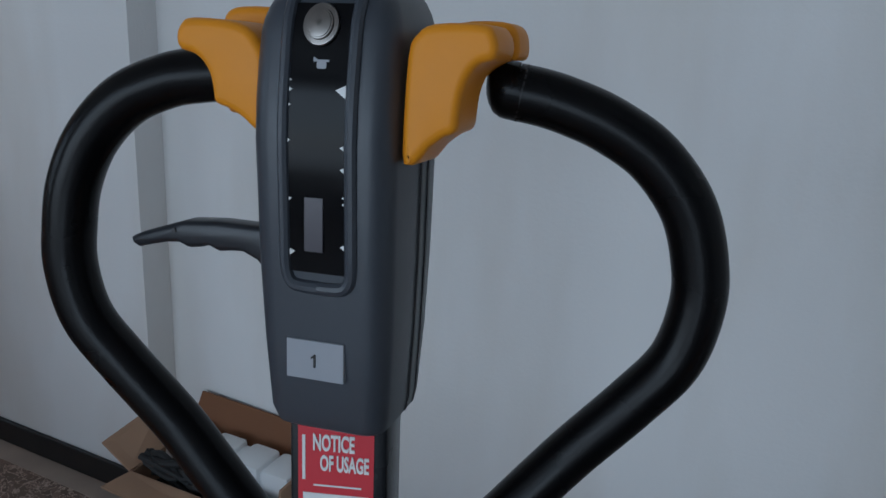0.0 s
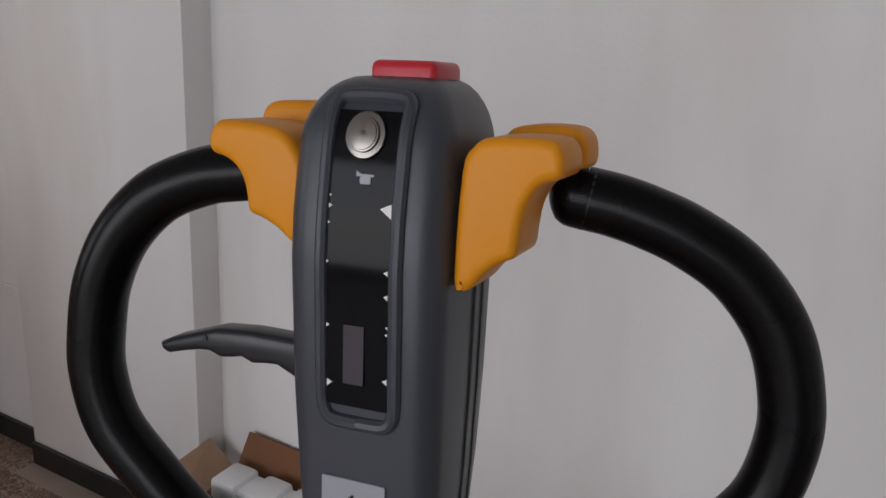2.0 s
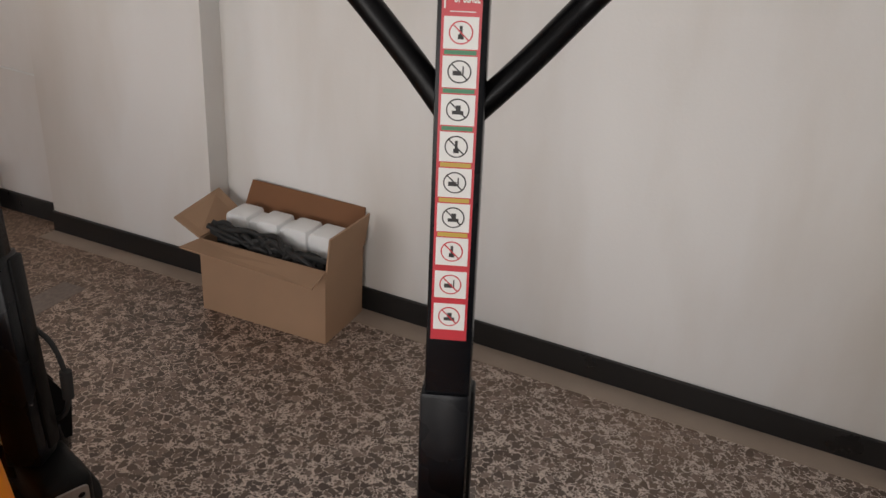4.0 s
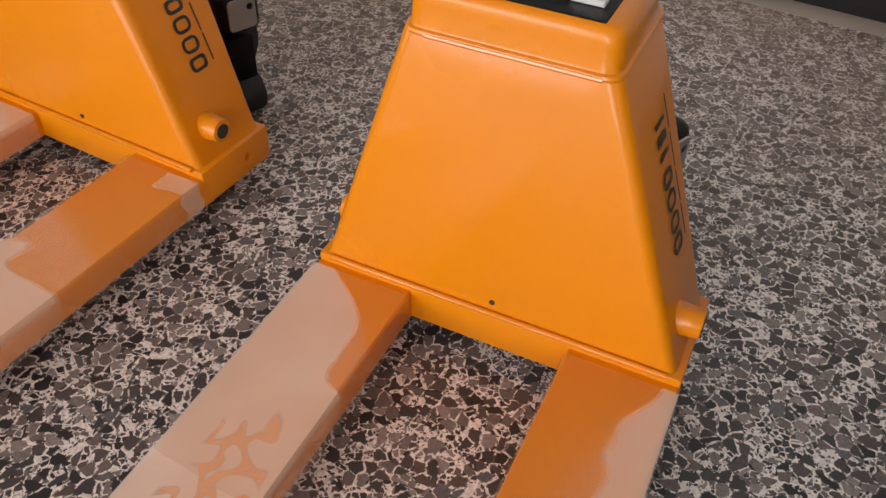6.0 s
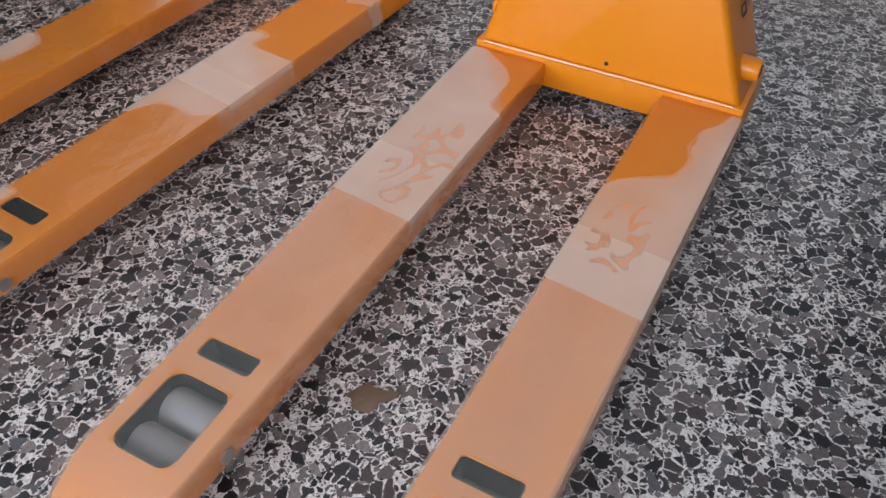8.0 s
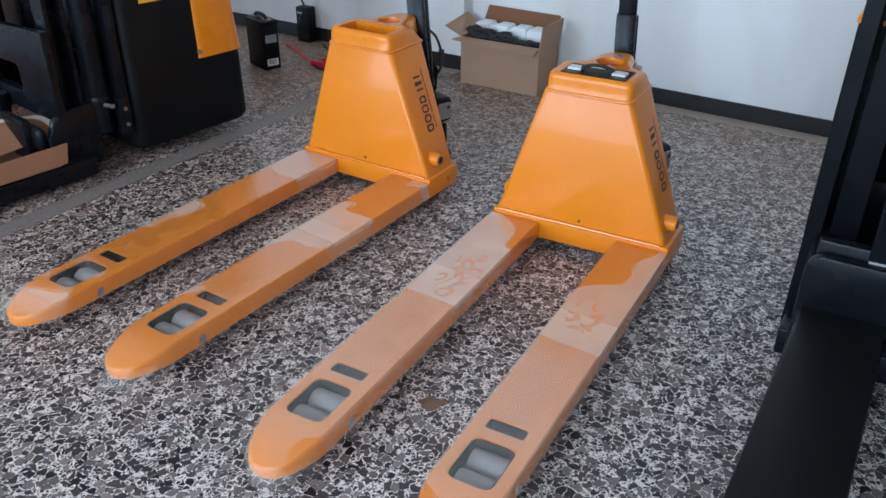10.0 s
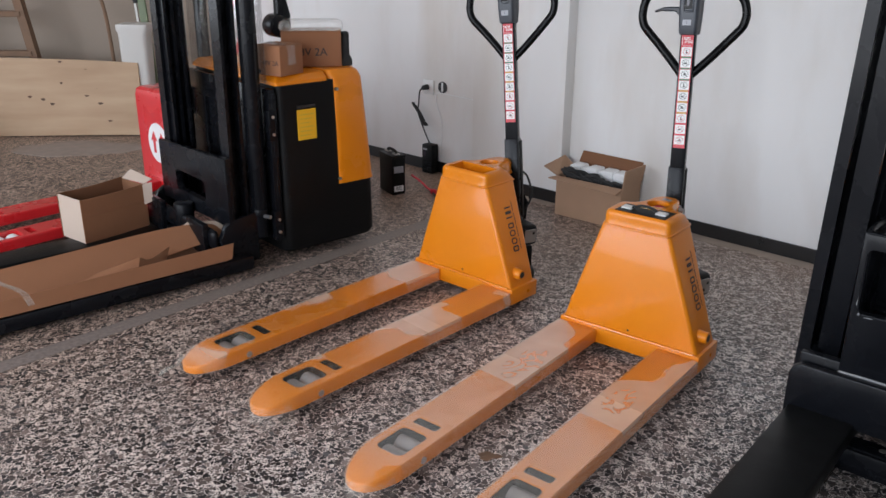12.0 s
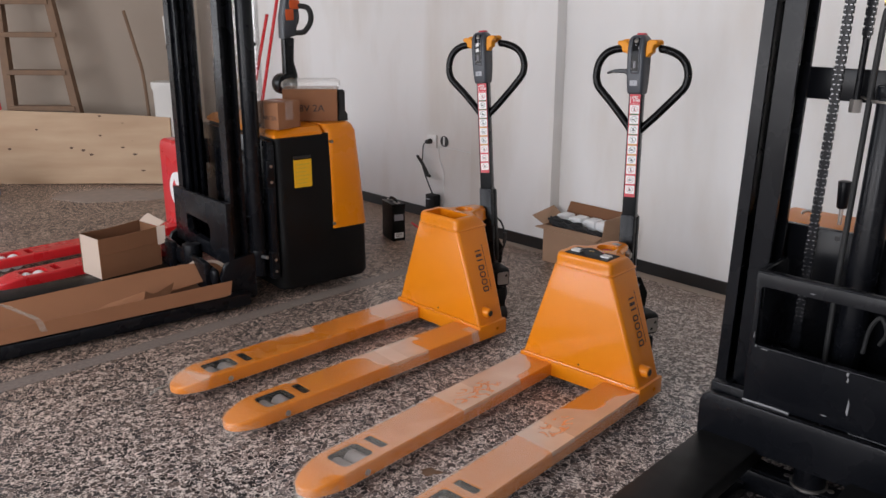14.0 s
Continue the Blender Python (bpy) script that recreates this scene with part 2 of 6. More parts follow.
def terrazzo():
    """Broken stone chips of three sizes in a pale cement, polished."""
    m = bpy.data.materials.new("terrazzo")
    m.use_nodes = True
    n, l = m.node_tree.nodes, m.node_tree.links
    p = n["Principled BSDF"]
    co = n.new("ShaderNodeTexCoord")
    warp = n.new("ShaderNodeTexNoise")
    warp.inputs["Scale"].default_value, warp.inputs["Detail"].default_value = 55, 1
    add = n.new("ShaderNodeMix")
    add.data_type, add.blend_type = "RGBA", "LINEAR_LIGHT"
    add.inputs[0].default_value = 0.0048
    l.new(co.outputs["Object"], warp.inputs["Vector"])
    l.new(co.outputs["Object"], add.inputs[6])
    l.new(warp.outputs["Color"], add.inputs[7])
    stops = [(0.0, (0.008, 0.008, 0.011)), (0.20, (0.080, 0.062, 0.058)), (0.34, (0.15, 0.118, 0.108)), (0.47, (0.034, 0.033, 0.037)), (0.62, (0.20, 0.168, 0.157)), (0.74, (0.055, 0.046, 0.044)), (0.86, (0.28, 0.230, 0.212)), (0.95, (0.115, 0.112, 0.120))]

    def chips(scale, gap, keep, seed, turn):
        mp = n.new("ShaderNodeMapping")
        mp.inputs["Location"].default_value = (seed, seed * 0.7, 0)
        mp.inputs["Rotation"].default_value = (0, 0, turn)
        l.new(add.outputs[2], mp.inputs["Vector"])
        v, e = n.new("ShaderNodeTexVoronoi"), n.new("ShaderNodeTexVoronoi")
        for q in (v, e):
            q.voronoi_dimensions = "2D"
            q.inputs["Scale"].default_value = scale
            l.new(mp.outputs[0], q.inputs["Vector"])
        e.feature = "DISTANCE_TO_EDGE"
        sep = n.new("ShaderNodeSeparateColor")
        l.new(v.outputs["Color"], sep.inputs[0])

        def calc(op, x, y, z=None):
            k = n.new("ShaderNodeMath")
            k.operation = op
            for i, q in enumerate((x, y, z)):
                if q is None:
                    continue
                if isinstance(q, (int, float)):
                    k.inputs[i].default_value = q
                else:
                    l.new(q, k.inputs[i])
            return k.outputs[0]
        sq = calc("POWER", sep.outputs[1], 2.2)
        lim = calc("MULTIPLY_ADD", sq, gap * 2.6, gap * 0.62)
        inside = calc("GREATER_THAN", e.outputs["Distance"], lim)
        kept = calc("LESS_THAN", sep.outputs[2], keep)
        r = n.new("ShaderNodeValToRGB")
        r.color_ramp.interpolation = "CONSTANT"
        while len(r.color_ramp.elements) < len(stops):
            r.color_ramp.elements.new(0.5)
        for el, (pos, c) in zip(r.color_ramp.elements, stops):
            el.position, el.color = pos, (*c, 1)
        l.new(sep.outputs[0], r.inputs[0])
        return r.outputs[0], calc("MULTIPLY", inside, kept)

    dirt = n.new("ShaderNodeTexNoise")
    dirt.inputs["Scale"].default_value, dirt.inputs["Detail"].default_value = 1.1, 6
    l.new(co.outputs["Object"], dirt.inputs["Vector"])
    cem = n.new("ShaderNodeMix")
    cem.data_type = "RGBA"
    cem.inputs[6].default_value, cem.inputs[7].default_value = (0.74, 0.665, 0.61, 1), (0.93, 0.855, 0.795, 1)
    l.new(dirt.outputs[0], cem.inputs[0])
    below, first = cem.outputs[2], None
    for args in ((230, 0.13, 0.50, 9.1, 0.4), (104, 0.11, 0.74, 5.3, 1.1), (54, 0.075, 0.66, 0.0, 0.0)):
        col, mask = chips(*args)
        k = n.new("ShaderNodeMix")
        k.data_type = "RGBA"
        l.new(mask, k.inputs[0])
        l.new(below, k.inputs[6])
        l.new(col, k.inputs[7])
        below, first = k.outputs[2], mask
    # mottling inside the chips
    grain = n.new("ShaderNodeTexNoise")
    grain.inputs["Scale"].default_value, grain.inputs["Detail"].default_value = 170, 4
    l.new(co.outputs["Object"], grain.inputs["Vector"])
    gr = n.new("ShaderNodeMapRange")
    gr.inputs[1].default_value, gr.inputs[2].default_value, gr.inputs[3].default_value, gr.inputs[4].default_value = 0.3, 0.7, 0.72, 1.25
    l.new(grain.outputs[0], gr.inputs[0])
    mul = n.new("ShaderNodeMix")
    mul.data_type, mul.blend_type = "RGBA", "MULTIPLY"
    mul.inputs[0].default_value = 1.0
    l.new(below, mul.inputs[6])
    l.new(gr.outputs[0], mul.inputs[7])
    # brown dust, thicker towards the wall
    xyz = n.new("ShaderNodeSeparateXYZ")
    l.new(co.outputs["Object"], xyz.inputs[0])
    near = n.new("ShaderNodeMapRange")
    near.inputs[1].default_value, near.inputs[2].default_value, near.inputs[3].default_value, near.inputs[4].default_value = 0.0, 1.3, 0.04, 0.55
    l.new(xyz.outputs[1], near.inputs[0])
    dm = n.new("ShaderNodeMath")
    dm.operation = "MULTIPLY"
    dn = n.new("ShaderNodeMapRange")
    dn.inputs[1].default_value, dn.inputs[2].default_value, dn.inputs[3].default_value, dn.inputs[4].default_value = 0.35, 0.65, 0.45, 1.15
    l.new(dirt.outputs[0], dn.inputs[0])
    l.new(near.outputs[0], dm.inputs[0])
    l.new(dn.outputs[0], dm.inputs[1])
    # brown dirt on the far side, darkened as well for the weak light there
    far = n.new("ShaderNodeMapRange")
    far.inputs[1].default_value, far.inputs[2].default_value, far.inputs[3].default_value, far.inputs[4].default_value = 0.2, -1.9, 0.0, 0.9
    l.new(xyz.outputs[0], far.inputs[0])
    dirt_and_dim = n.new("ShaderNodeMix")
    dirt_and_dim.data_type, dirt_and_dim.blend_type = "RGBA", "MULTIPLY"
    dirt_and_dim.inputs[7].default_value = (0.68, 0.53, 0.425, 1)
    l.new(far.outputs[0], dirt_and_dim.inputs[0])
    l.new(mul.outputs[2], dirt_and_dim.inputs[6])
    dust = n.new("ShaderNodeMix")
    dust.data_type = "RGBA"
    dust.inputs[7].default_value = (0.31, 0.208, 0.146, 1)
    l.new(dm.outputs[0], dust.inputs[0])
    l.new(dirt_and_dim.outputs[2], dust.inputs[6])
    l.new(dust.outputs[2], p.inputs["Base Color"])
    mr = n.new("ShaderNodeMapRange")
    mr.inputs[1].default_value, mr.inputs[2].default_value, mr.inputs[3].default_value, mr.inputs[4].default_value = 0.3, 0.7, 0.34, 0.58
    l.new(dirt.outputs[0], mr.inputs[0])
    l.new(mr.outputs[0], p.inputs["Roughness"])
    bp = n.new("ShaderNodeBump")
    bp.inputs["Strength"].default_value, bp.inputs["Distance"].default_value = 0.12, 0.001
    l.new(first, bp.inputs["Height"])
    l.new(bp.outputs[0], p.inputs["Normal"])
    return m


def plank_wood():
    m = bpy.data.materials.new("pine_wood")
    m.use_nodes = True
    n, l = m.node_tree.nodes, m.node_tree.links
    p = n["Principled BSDF"]
    co, mp = n.new("ShaderNodeTexCoord"), n.new("ShaderNodeMapping")
    mp.inputs["Scale"].default_value = (0.5, 5, 3.2)
    l.new(co.outputs["Object"], mp.inputs["Vector"])
    g = n.new("ShaderNodeTexNoise")
    g.inputs["Scale"].default_value, g.inputs["Detail"].default_value = 3, 8
    l.new(mp.outputs[0], g.inputs["Vector"])
    r = n.new("ShaderNodeValToRGB")
    for el, (pos, c) in zip(r.color_ramp.elements, ((0.3, (0.44, 0.285, 0.165)), (0.7, (0.55, 0.385, 0.24)))):
        el.position, el.color = pos, (*c, 1)
    l.new(g.outputs[0], r.inputs[0])
    mp2 = n.new("ShaderNodeMapping")
    mp2.inputs["Scale"].default_value = (1.0, 1, 1.9)
    l.new(co.outputs["Object"], mp2.inputs["Vector"])
    k = n.new("ShaderNodeTexVoronoi")
    k.inputs["Scale"].default_value = 4.2
    l.new(mp2.outputs[0], k.inputs["Vector"])
    kr = n.new("ShaderNodeMapRange")
    kr.inputs[1].default_value, kr.inputs[2].default_value, kr.inputs[3].default_value, kr.inputs[4].default_value = 0.045, 0.085, 0.85, 0.0
    l.new(k.outputs["Distance"], kr.inputs[0])
    mx = n.new("ShaderNodeMix")
    mx.data_type = "RGBA"
    mx.inputs[7].default_value = (0.10, 0.05, 0.02, 1)
    l.new(kr.outputs[0], mx.inputs[0])
    l.new(r.outputs[0], mx.inputs[6])
    l.new(mx.outputs[2], p.inputs["Base Color"])
    p.inputs["Roughness"].default_value = 0.6
    return m


FORK_X, FORK_W, FORK_TOP = 0.194, 0.153, 0.085


def film_mat(name, clear, milky, stops, scale, seed, edge=0.03, bands=((-1.2, 1.0), (0, 1.0)), tilt=(0.0, 0.0), swirl=(0.0, -0.41, 0.001, 0.001), crease=0.25, wander=0.35):
    """Clear wrapping film: milky where air is under it, with reflected light painted into the same milkiness. The stops
    say how much air there is along the fork, as (y, 0 to 1).
    """
    m = bpy.data.materials.new(name)
    m.use_nodes = True
    n, l = m.node_tree.nodes, m.node_tree.links
    p, out = n["Principled BSDF"], n["Material Output"]
    p.inputs["Base Color"].default_value, p.inputs["Roughness"].default_value = (0.86, 0.79, 0.67, 1), 0.22
    co, mp = n.new("ShaderNodeTexCoord"), n.new("ShaderNodeMapping")
    mp.inputs["Location"].default_value = (seed, seed * 1.3, 0)
    l.new(co.outputs["Object"], mp.inputs["Vector"])

    def noise(sc, detail, dist):
        q = n.new("ShaderNodeTexNoise")
        q.inputs["Scale"].default_value, q.inputs["Detail"].default_value, q.inputs["Distortion"].default_value = sc, detail, dist
        l.new(mp.outputs[0], q.inputs["Vector"])
        return q.outputs[0]

    def remap(src, a, b, c, d):
        q = n.new("ShaderNodeMapRange")
        for i, v in enumerate((a, b, c, d)):
            q.inputs[i + 1].default_value = v
        l.new(src, q.inputs[0])
        return q.outputs[0]

    def calc(op, x, y):
        k = n.new("ShaderNodeMath")
        k.operation = op
        l.new(x, k.inputs[0])
        if isinstance(y, (int, float)):
            k.inputs[1].default_value = y
        else:
            l.new(y, k.inputs[1])
        return k.outputs[0]
    xyz = n.new("ShaderNodeSeparateXYZ")
    l.new(co.outputs["Object"], xyz.inputs[0])
    ramp = n.new("ShaderNodeValToRGB")
    while len(ramp.color_ramp.elements) < len(stops):
        ramp.color_ramp.elements.new(0.5)
    for el, (y, v) in zip(ramp.color_ramp.elements, sorted((1 + y / 1.2, v) for y, v in stops)):
        el.position, el.color = y, (v, v, v, 1)
    l.new(remap(xyz.outputs[1], -1.2, 0.0, 0.0, 1.0), ramp.inputs[0])
    # air where the amount exceeds a slow noise
    slow = noise(scale, 1.5, 0.4)
    across = calc("MULTIPLY", calc("SUBTRACT", xyz.outputs[0], tilt[1]), tilt[0])
    diff = calc("SUBTRACT", calc("ADD", ramp.outputs[0], across), remap(slow, 0.3, 0.7, 0.5 - wander / 2, 0.5 + wander / 2))
    air = remap(diff, -edge, edge, 0.0, 1.0)
    # winding fingers where the film touches, in one spot: swirl is its middle and its half widths
    worm = noise(12.0, 0.6, 1.3)
    line = remap(calc("ABSOLUTE", calc("SUBTRACT", worm, 0.5), 0.0), 0.028, 0.052, 0.52, 1.0)
    away = [calc("POWER", calc("ABSOLUTE", calc("DIVIDE", calc("SUBTRACT", xyz.outputs[i], swirl[i]), swirl[i + 2]), 0.0), 2.0) for i in (0, 1)]
    where = remap(calc("ADD", calc("ADD", *away), remap(noise(9.0, 1.0, 0.0), 0.3, 0.7, -0.35, 0.35)), 0.75, 1.0, 1.0, 0.0)
    keep = n.new("ShaderNodeMix")
    l.new(where, keep.inputs[0])
    keep.inputs[2].default_value = 1.0
    l.new(line, keep.inputs[3])
    tone = remap(noise(4.0, 2.0, 0.0), 0.3, 0.7, 0.80, 1.12)
    amount = calc("MULTIPLY", calc("MULTIPLY", air, keep.outputs[0]), tone)
    # thinner over the two openings of the fork
    off = calc("ABSOLUTE", calc("SUBTRACT", calc("ABSOLUTE", xyz.outputs[0], 0.0), FORK_X), 0.0)
    for mid, half, reach in ((-0.8765, 0.0175, 0.044), (-0.988, 0.064, 0.048)):
        far = calc("MAXIMUM", calc("SUBTRACT", calc("ABSOLUTE", calc("SUBTRACT", xyz.outputs[1], mid), 0.0), half), calc("SUBTRACT", off, reach))
        amount = calc("MULTIPLY", amount, remap(far, -0.004, 0.002, 0.22, 1.0))
    # overlapping wraps: straight edges across the fork
    wrap = n.new("ShaderNodeValToRGB")
    wrap.color_ramp.interpolation = "CONSTANT"
    while len(wrap.color_ramp.elements) < len(bands):
        wrap.color_ramp.elements.new(0.5)
    for el, (y, v) in zip(wrap.color_ramp.elements, sorted((1 + y / 1.2, v) for y, v in bands)):
        el.position, el.color = y, (v, v, v, 1)
    skew = n.new("ShaderNodeMath")
    skew.operation = "MULTIPLY_ADD"
    skew.inputs[1].default_value = 0.10
    l.new(xyz.outputs[0], skew.inputs[0])
    l.new(xyz.outputs[1], skew.inputs[2])
    l.new(remap(skew.outputs[0], -1.2, 0.0, 0.0, 1.0), wrap.inputs[0])
    # weaker on the flanks, full on top
    flank = remap(xyz.outputs[2], 0.066, 0.084, 0.35, 1.0)
    # the fixed milkiness also stands in for daylight mirrored by the film
    haze = remap(calc("MULTIPLY", calc("MULTIPLY", amount, wrap.outputs[0]), flank), 0.0, 1.0, clear, milky)
    wr = noise(11.0, 2.0, 0.6)
    bp = n.new("ShaderNodeBump")
    bp.inputs["Strength"].default_value, bp.inputs["Distance"].default_value = crease, 0.01
    ridge = remap(calc("ABSOLUTE", calc("SUBTRACT", noise(7.0, 1.0, 1.5), 0.5), 0.0), 0.0, 0.03, 0.07, 0.0)
    l.new(calc("ADD", wr, ridge), bp.inputs["Height"])
    l.new(bp.outputs[0], p.inputs["Normal"])
    tr, gl, mx, mx2 = n.new("ShaderNodeBsdfTransparent"), n.new("ShaderNodeBsdfGlossy"), n.new("ShaderNodeMixShader"), n.new("ShaderNodeMixShader")
    gl.inputs["Roughness"].default_value = 0.16
    fr = n.new("ShaderNodeLayerWeight")
    fr.inputs[0].default_value = 0.12
    l.new(bp.outputs[0], gl.inputs["Normal"])
    l.new(bp.outputs[0], fr.inputs["Normal"])
    l.new(calc("ADD", fr.outputs[1], 0.03), mx2.inputs[0])
    l.new(tr.outputs[0], mx2.inputs[1])
    l.new(gl.outputs[0], mx2.inputs[2])
    l.new(haze, mx.inputs[0])
    l.new(mx2.outputs[0], mx.inputs[1])
    l.new(p.outputs[0], mx.inputs[2])
    l.new(mx.outputs[0], out.inputs[0])
    return m


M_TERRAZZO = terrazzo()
M_PLANK = plank_wood()
FILMS = {
    (True, -1): film_mat("wrapping_film_misty", 0.03, 0.56, ((0, 0.10), (-0.05, 0.45), (-0.13, 0.72), (-0.20, 0.98), (-0.24, 1.6), (-1.04, 1.6), (-1.10, 0.7)), 6.0, 0.0, 0.03, ((-1.2, 0.37), (-0.545, 1.0), (-0.40, 0.85)), (-6.0, -0.194), (-0.180, -0.385, 0.055, 0.12)),
    (True, 1): film_mat("wrapping_film_half_misty", 0.03, 0.56, ((0, 0.08), (-0.15, 0.36), (-0.27, 0.62), (-0.33, 0.95), (-0.37, 1.6), (-1.04, 1.6), (-1.10, 0.7)), 7.0, 4.1, 0.03, ((-1.2, 0.39), (-0.53, 1.0), (-0.40, 0.76)), (6.0, 0.194), (0.190, -0.400, 0.05, 0.085)),
    (False, -1): film_mat("wrapping_film_clear", 0.03, 0.40, ((0, 0.9), (-0.16, 0.75), (-0.24, 0.25), (-0.45, 0.38), (-0.6, 0.28), (-1.2, 0.22)), 6.0, 7.7, 0.08, wander=1.0),
    (False, 1): film_mat("wrapping_film_patchy", 0.04, 0.46, ((0, 0.0), (-0.23, 0.1), (-0.29, 0.55), (-0.33, 1.2), (-0.47, 1.2), (-0.56, 0.5), (-0.64, 0.2), (-1.2, 0.12)), 7.0, 2.3, 0.05, ((-1.2, 0.75), (-0.46, 1.0), (-0.39, 0.85)), (-3.0, 0.194), wander=0.7),
}
M_FILM_CLEAR = film_mat("clear_film", 0.04, 0.25, ((0, 0.4), (-1.2, 0.4)), 7.0, 3.0)
M_FILM_LOOSE = film_mat("loose_film", 0.05, 0.26, ((0, 0.5), (-1.2, 0.5)), 22.0, 5.0, 0.2)
M_FILM_FLAP = film_mat("crumpled_film", 0.22, 0.34, ((0, 0.5), (-1.2, 0.5)), 14.0, 9.0, 0.3, crease=0.03)
M_SHEET = film_mat("clear_guard_sheet", 0.0, 0.015, ((0, 0.5), (-1.2, 0.5)), 2.0, 1.0)

# ---- the room ----


def wall_box(name, p, q, z0, z1, thick, material, kind="structure", openings=()):
    """A wall from p to q, its inner face on that line, thick to the left of the way from p to q; openings as (along0, along1, z0, z1)."""
    p, q = Vector((*p, 0)), Vector((*q, 0))
    L = (q - p).length
    bm = None
    xs = sorted({0, L, *[o[0] for o in openings], *[o[1] for o in openings]})
    for a, b in zip(xs, xs[1:]):
        o = [o for o in openings if o[0] <= a and b <= o[1]]
        for c, d in ((z0, o[0][2]), (o[0][3], z1)) if o else ((z0, z1),):
            if d - c > 1e-4:
                bm = box(a, b, 0, thick, c, d, bm=bm)
    ob = new(name, to_mesh(name, bm, material))
    ob.matrix_world = Matrix.Translation(p) @ Matrix.Rotation(math.atan2(q.y - p.y, q.x - p.x), 4, "Z")
    return tagged(ob, "", "", "", kind)


H_ROOM = 3.15
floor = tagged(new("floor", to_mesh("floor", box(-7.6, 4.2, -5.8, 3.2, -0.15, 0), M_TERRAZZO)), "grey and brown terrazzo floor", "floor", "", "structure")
ceiling = tagged(new("ceiling", to_mesh("ceiling", box(-7.6, 4.2, -5.8, 3.2, H_ROOM, H_ROOM + 0.15), M_CEIL)), "", "", "", "structure")

# the back wall runs slightly askew behind the trucks: a recess, a pier, and the main stretch
A0, A1 = (-4.62, 1.60), (-1.835, 1.506)
B0, B1 = (-1.835, 1.462), (-1.19, 1.440)
C0, C1 = (-1.19, 1.522), (3.9, 1.215)
AX = (-4.38, 1.592)
wall_left = wall_box("wall_recess", AX, A1, 0, H_ROOM, 0.2, M_WALL)
pier = wall_box("wall_pier", B0, B1, 0, H_ROOM, 0.2, M_WALL)
wall_main = wall_box("wall_main", C0, C1, 0, H_ROOM, 0.2, M_WALL)
FAR0 = (-7.2, -0.94)
wall_far = wall_box("wall_far", FAR0, AX, 0, H_ROOM, 0.2, M_WALL_CREAM_DIM)
wall_side = wall_box("wall_side", (-7.2, -5.5), FAR0, 0, H_ROOM, 0.2, M_WALL_CREAM_DIM, openings=((1.2, 4.0, 0.5, 2.9),))
wall_front = wall_box("wall_front", (3.9, -5.5), (-7.2, -5.5), 0, H_ROOM, 0.2, M_WALL, openings=((1.4, 3.6, 0.2, 2.95), (3.8, 8.4, 0.3, 2.95)))
wall_right = wall_box("wall_right", C1, (3.9, -5.5), 0, H_ROOM, 0.2, M_WALL)


def baseboard(p, q, ext0=0.0, ext1=0.0):
    p, q = Vector((*p, 0)), Vector((*q, 0))
    L = (q - p).length
    ob = new("baseboard", to_mesh("baseboard", box(-ext0, L + ext1, -0.012, -0.0005, 0, 0.069, 0.002, 1), M_BASE))
    ob.matrix_world = Matrix.Translation(p) @ Matrix.Rotation(math.atan2(q.y - p.y, q.x - p.x), 4, "Z")
    return tagged(ob, "black skirting board along the wall", "skirting board", "", "structure")


baseboard(AX, A1)
baseboard(B0, B1, 0.0, 0.012)
baseboard(C0, C1)
baseboard(FAR0, AX)

M_BORDER = mat("dusty_cement_border", (0.40, 0.325, 0.265), 0.7, vary=0.22, scale=9, bump=0.3, bump_scale=120)


def floor_border(p, q, width):
    p, q = Vector((*p, 0)), Vector((*q, 0))
    ob = new("floor_border", to_mesh("floor_border", box(0, (q - p).length, -0.012 - width, -0.012, -0.01, 0.0015), M_BORDER))
    ob.matrix_world = Matrix.Translation(p) @ Matrix.Rotation(math.atan2(q.y - p.y, q.x - p.x), 4, "Z")
    return tagged(ob, "pale cement strip between terrazzo and skirting", "floor border", "", "structure")


floor_border(C0, C1, 0.075)
# a cement joint runs through the terrazzo
M_JOINT = mat("grey_cement_joint", (0.225, 0.185, 0.160), 0.6, vary=0.60, scale=70, bump=0.35, bump_scale=150)
JOINT0, JOINT1 = Vector((-1.80, -5.4, 0)), Vector((-1.505, 1.2, 0))
joint = new("floor_joint", to_mesh("floor_joint", box(0, (JOINT1 - JOINT0).length, -0.042, 0.042, -0.01, 0.0012), M_JOINT))
joint.matrix_world = Matrix.Translation(JOINT0) @ Matrix.Rotation(math.atan2(JOINT1.y - JOINT0.y, JOINT1.x - JOINT0.x), 4, "Z")
tagged(joint, "plain grey cement joint in the terrazzo floor", "floor joint", "", "structure")
floor_border(B0, B1, 0.06)

# ---- electric pallet trucks ----


def fork_bm():
    h = FORK_W / 2
    plan = [(-h, 0.01), (-h, -1.06), (-h + 0.003, -1.093), (-h + 0.012, -1.127), (-h + 0.024, -1.156), (-h + 0.040, -1.178), (-h + 0.058, -1.188), (0, -1.191)]
    plan = plan + [(-x, y) for x, y in plan[-2::-1]]

    def top(y):
        return FORK_TOP if y > -1.05 else FORK_TOP - 0.022 * ((-1.05 - y) / 0.135) ** 1.3

    def shrink(k):
        return [(x * k, y if y > -1.02 else y + (1 - k) * 0.12) for x, y in plan]
    rings = []
    for k, dz, low in ((0.93, 0, 0.032), (1.0, 0.004, 0.032), (1.0, -0.009, None), (0.985, -0.003, None), (0.95, 0, None)):
        rings.append([(x, y, (low + dz) if low else top(y) + dz) for x, y in shrink(k)])
    return loft(rings)


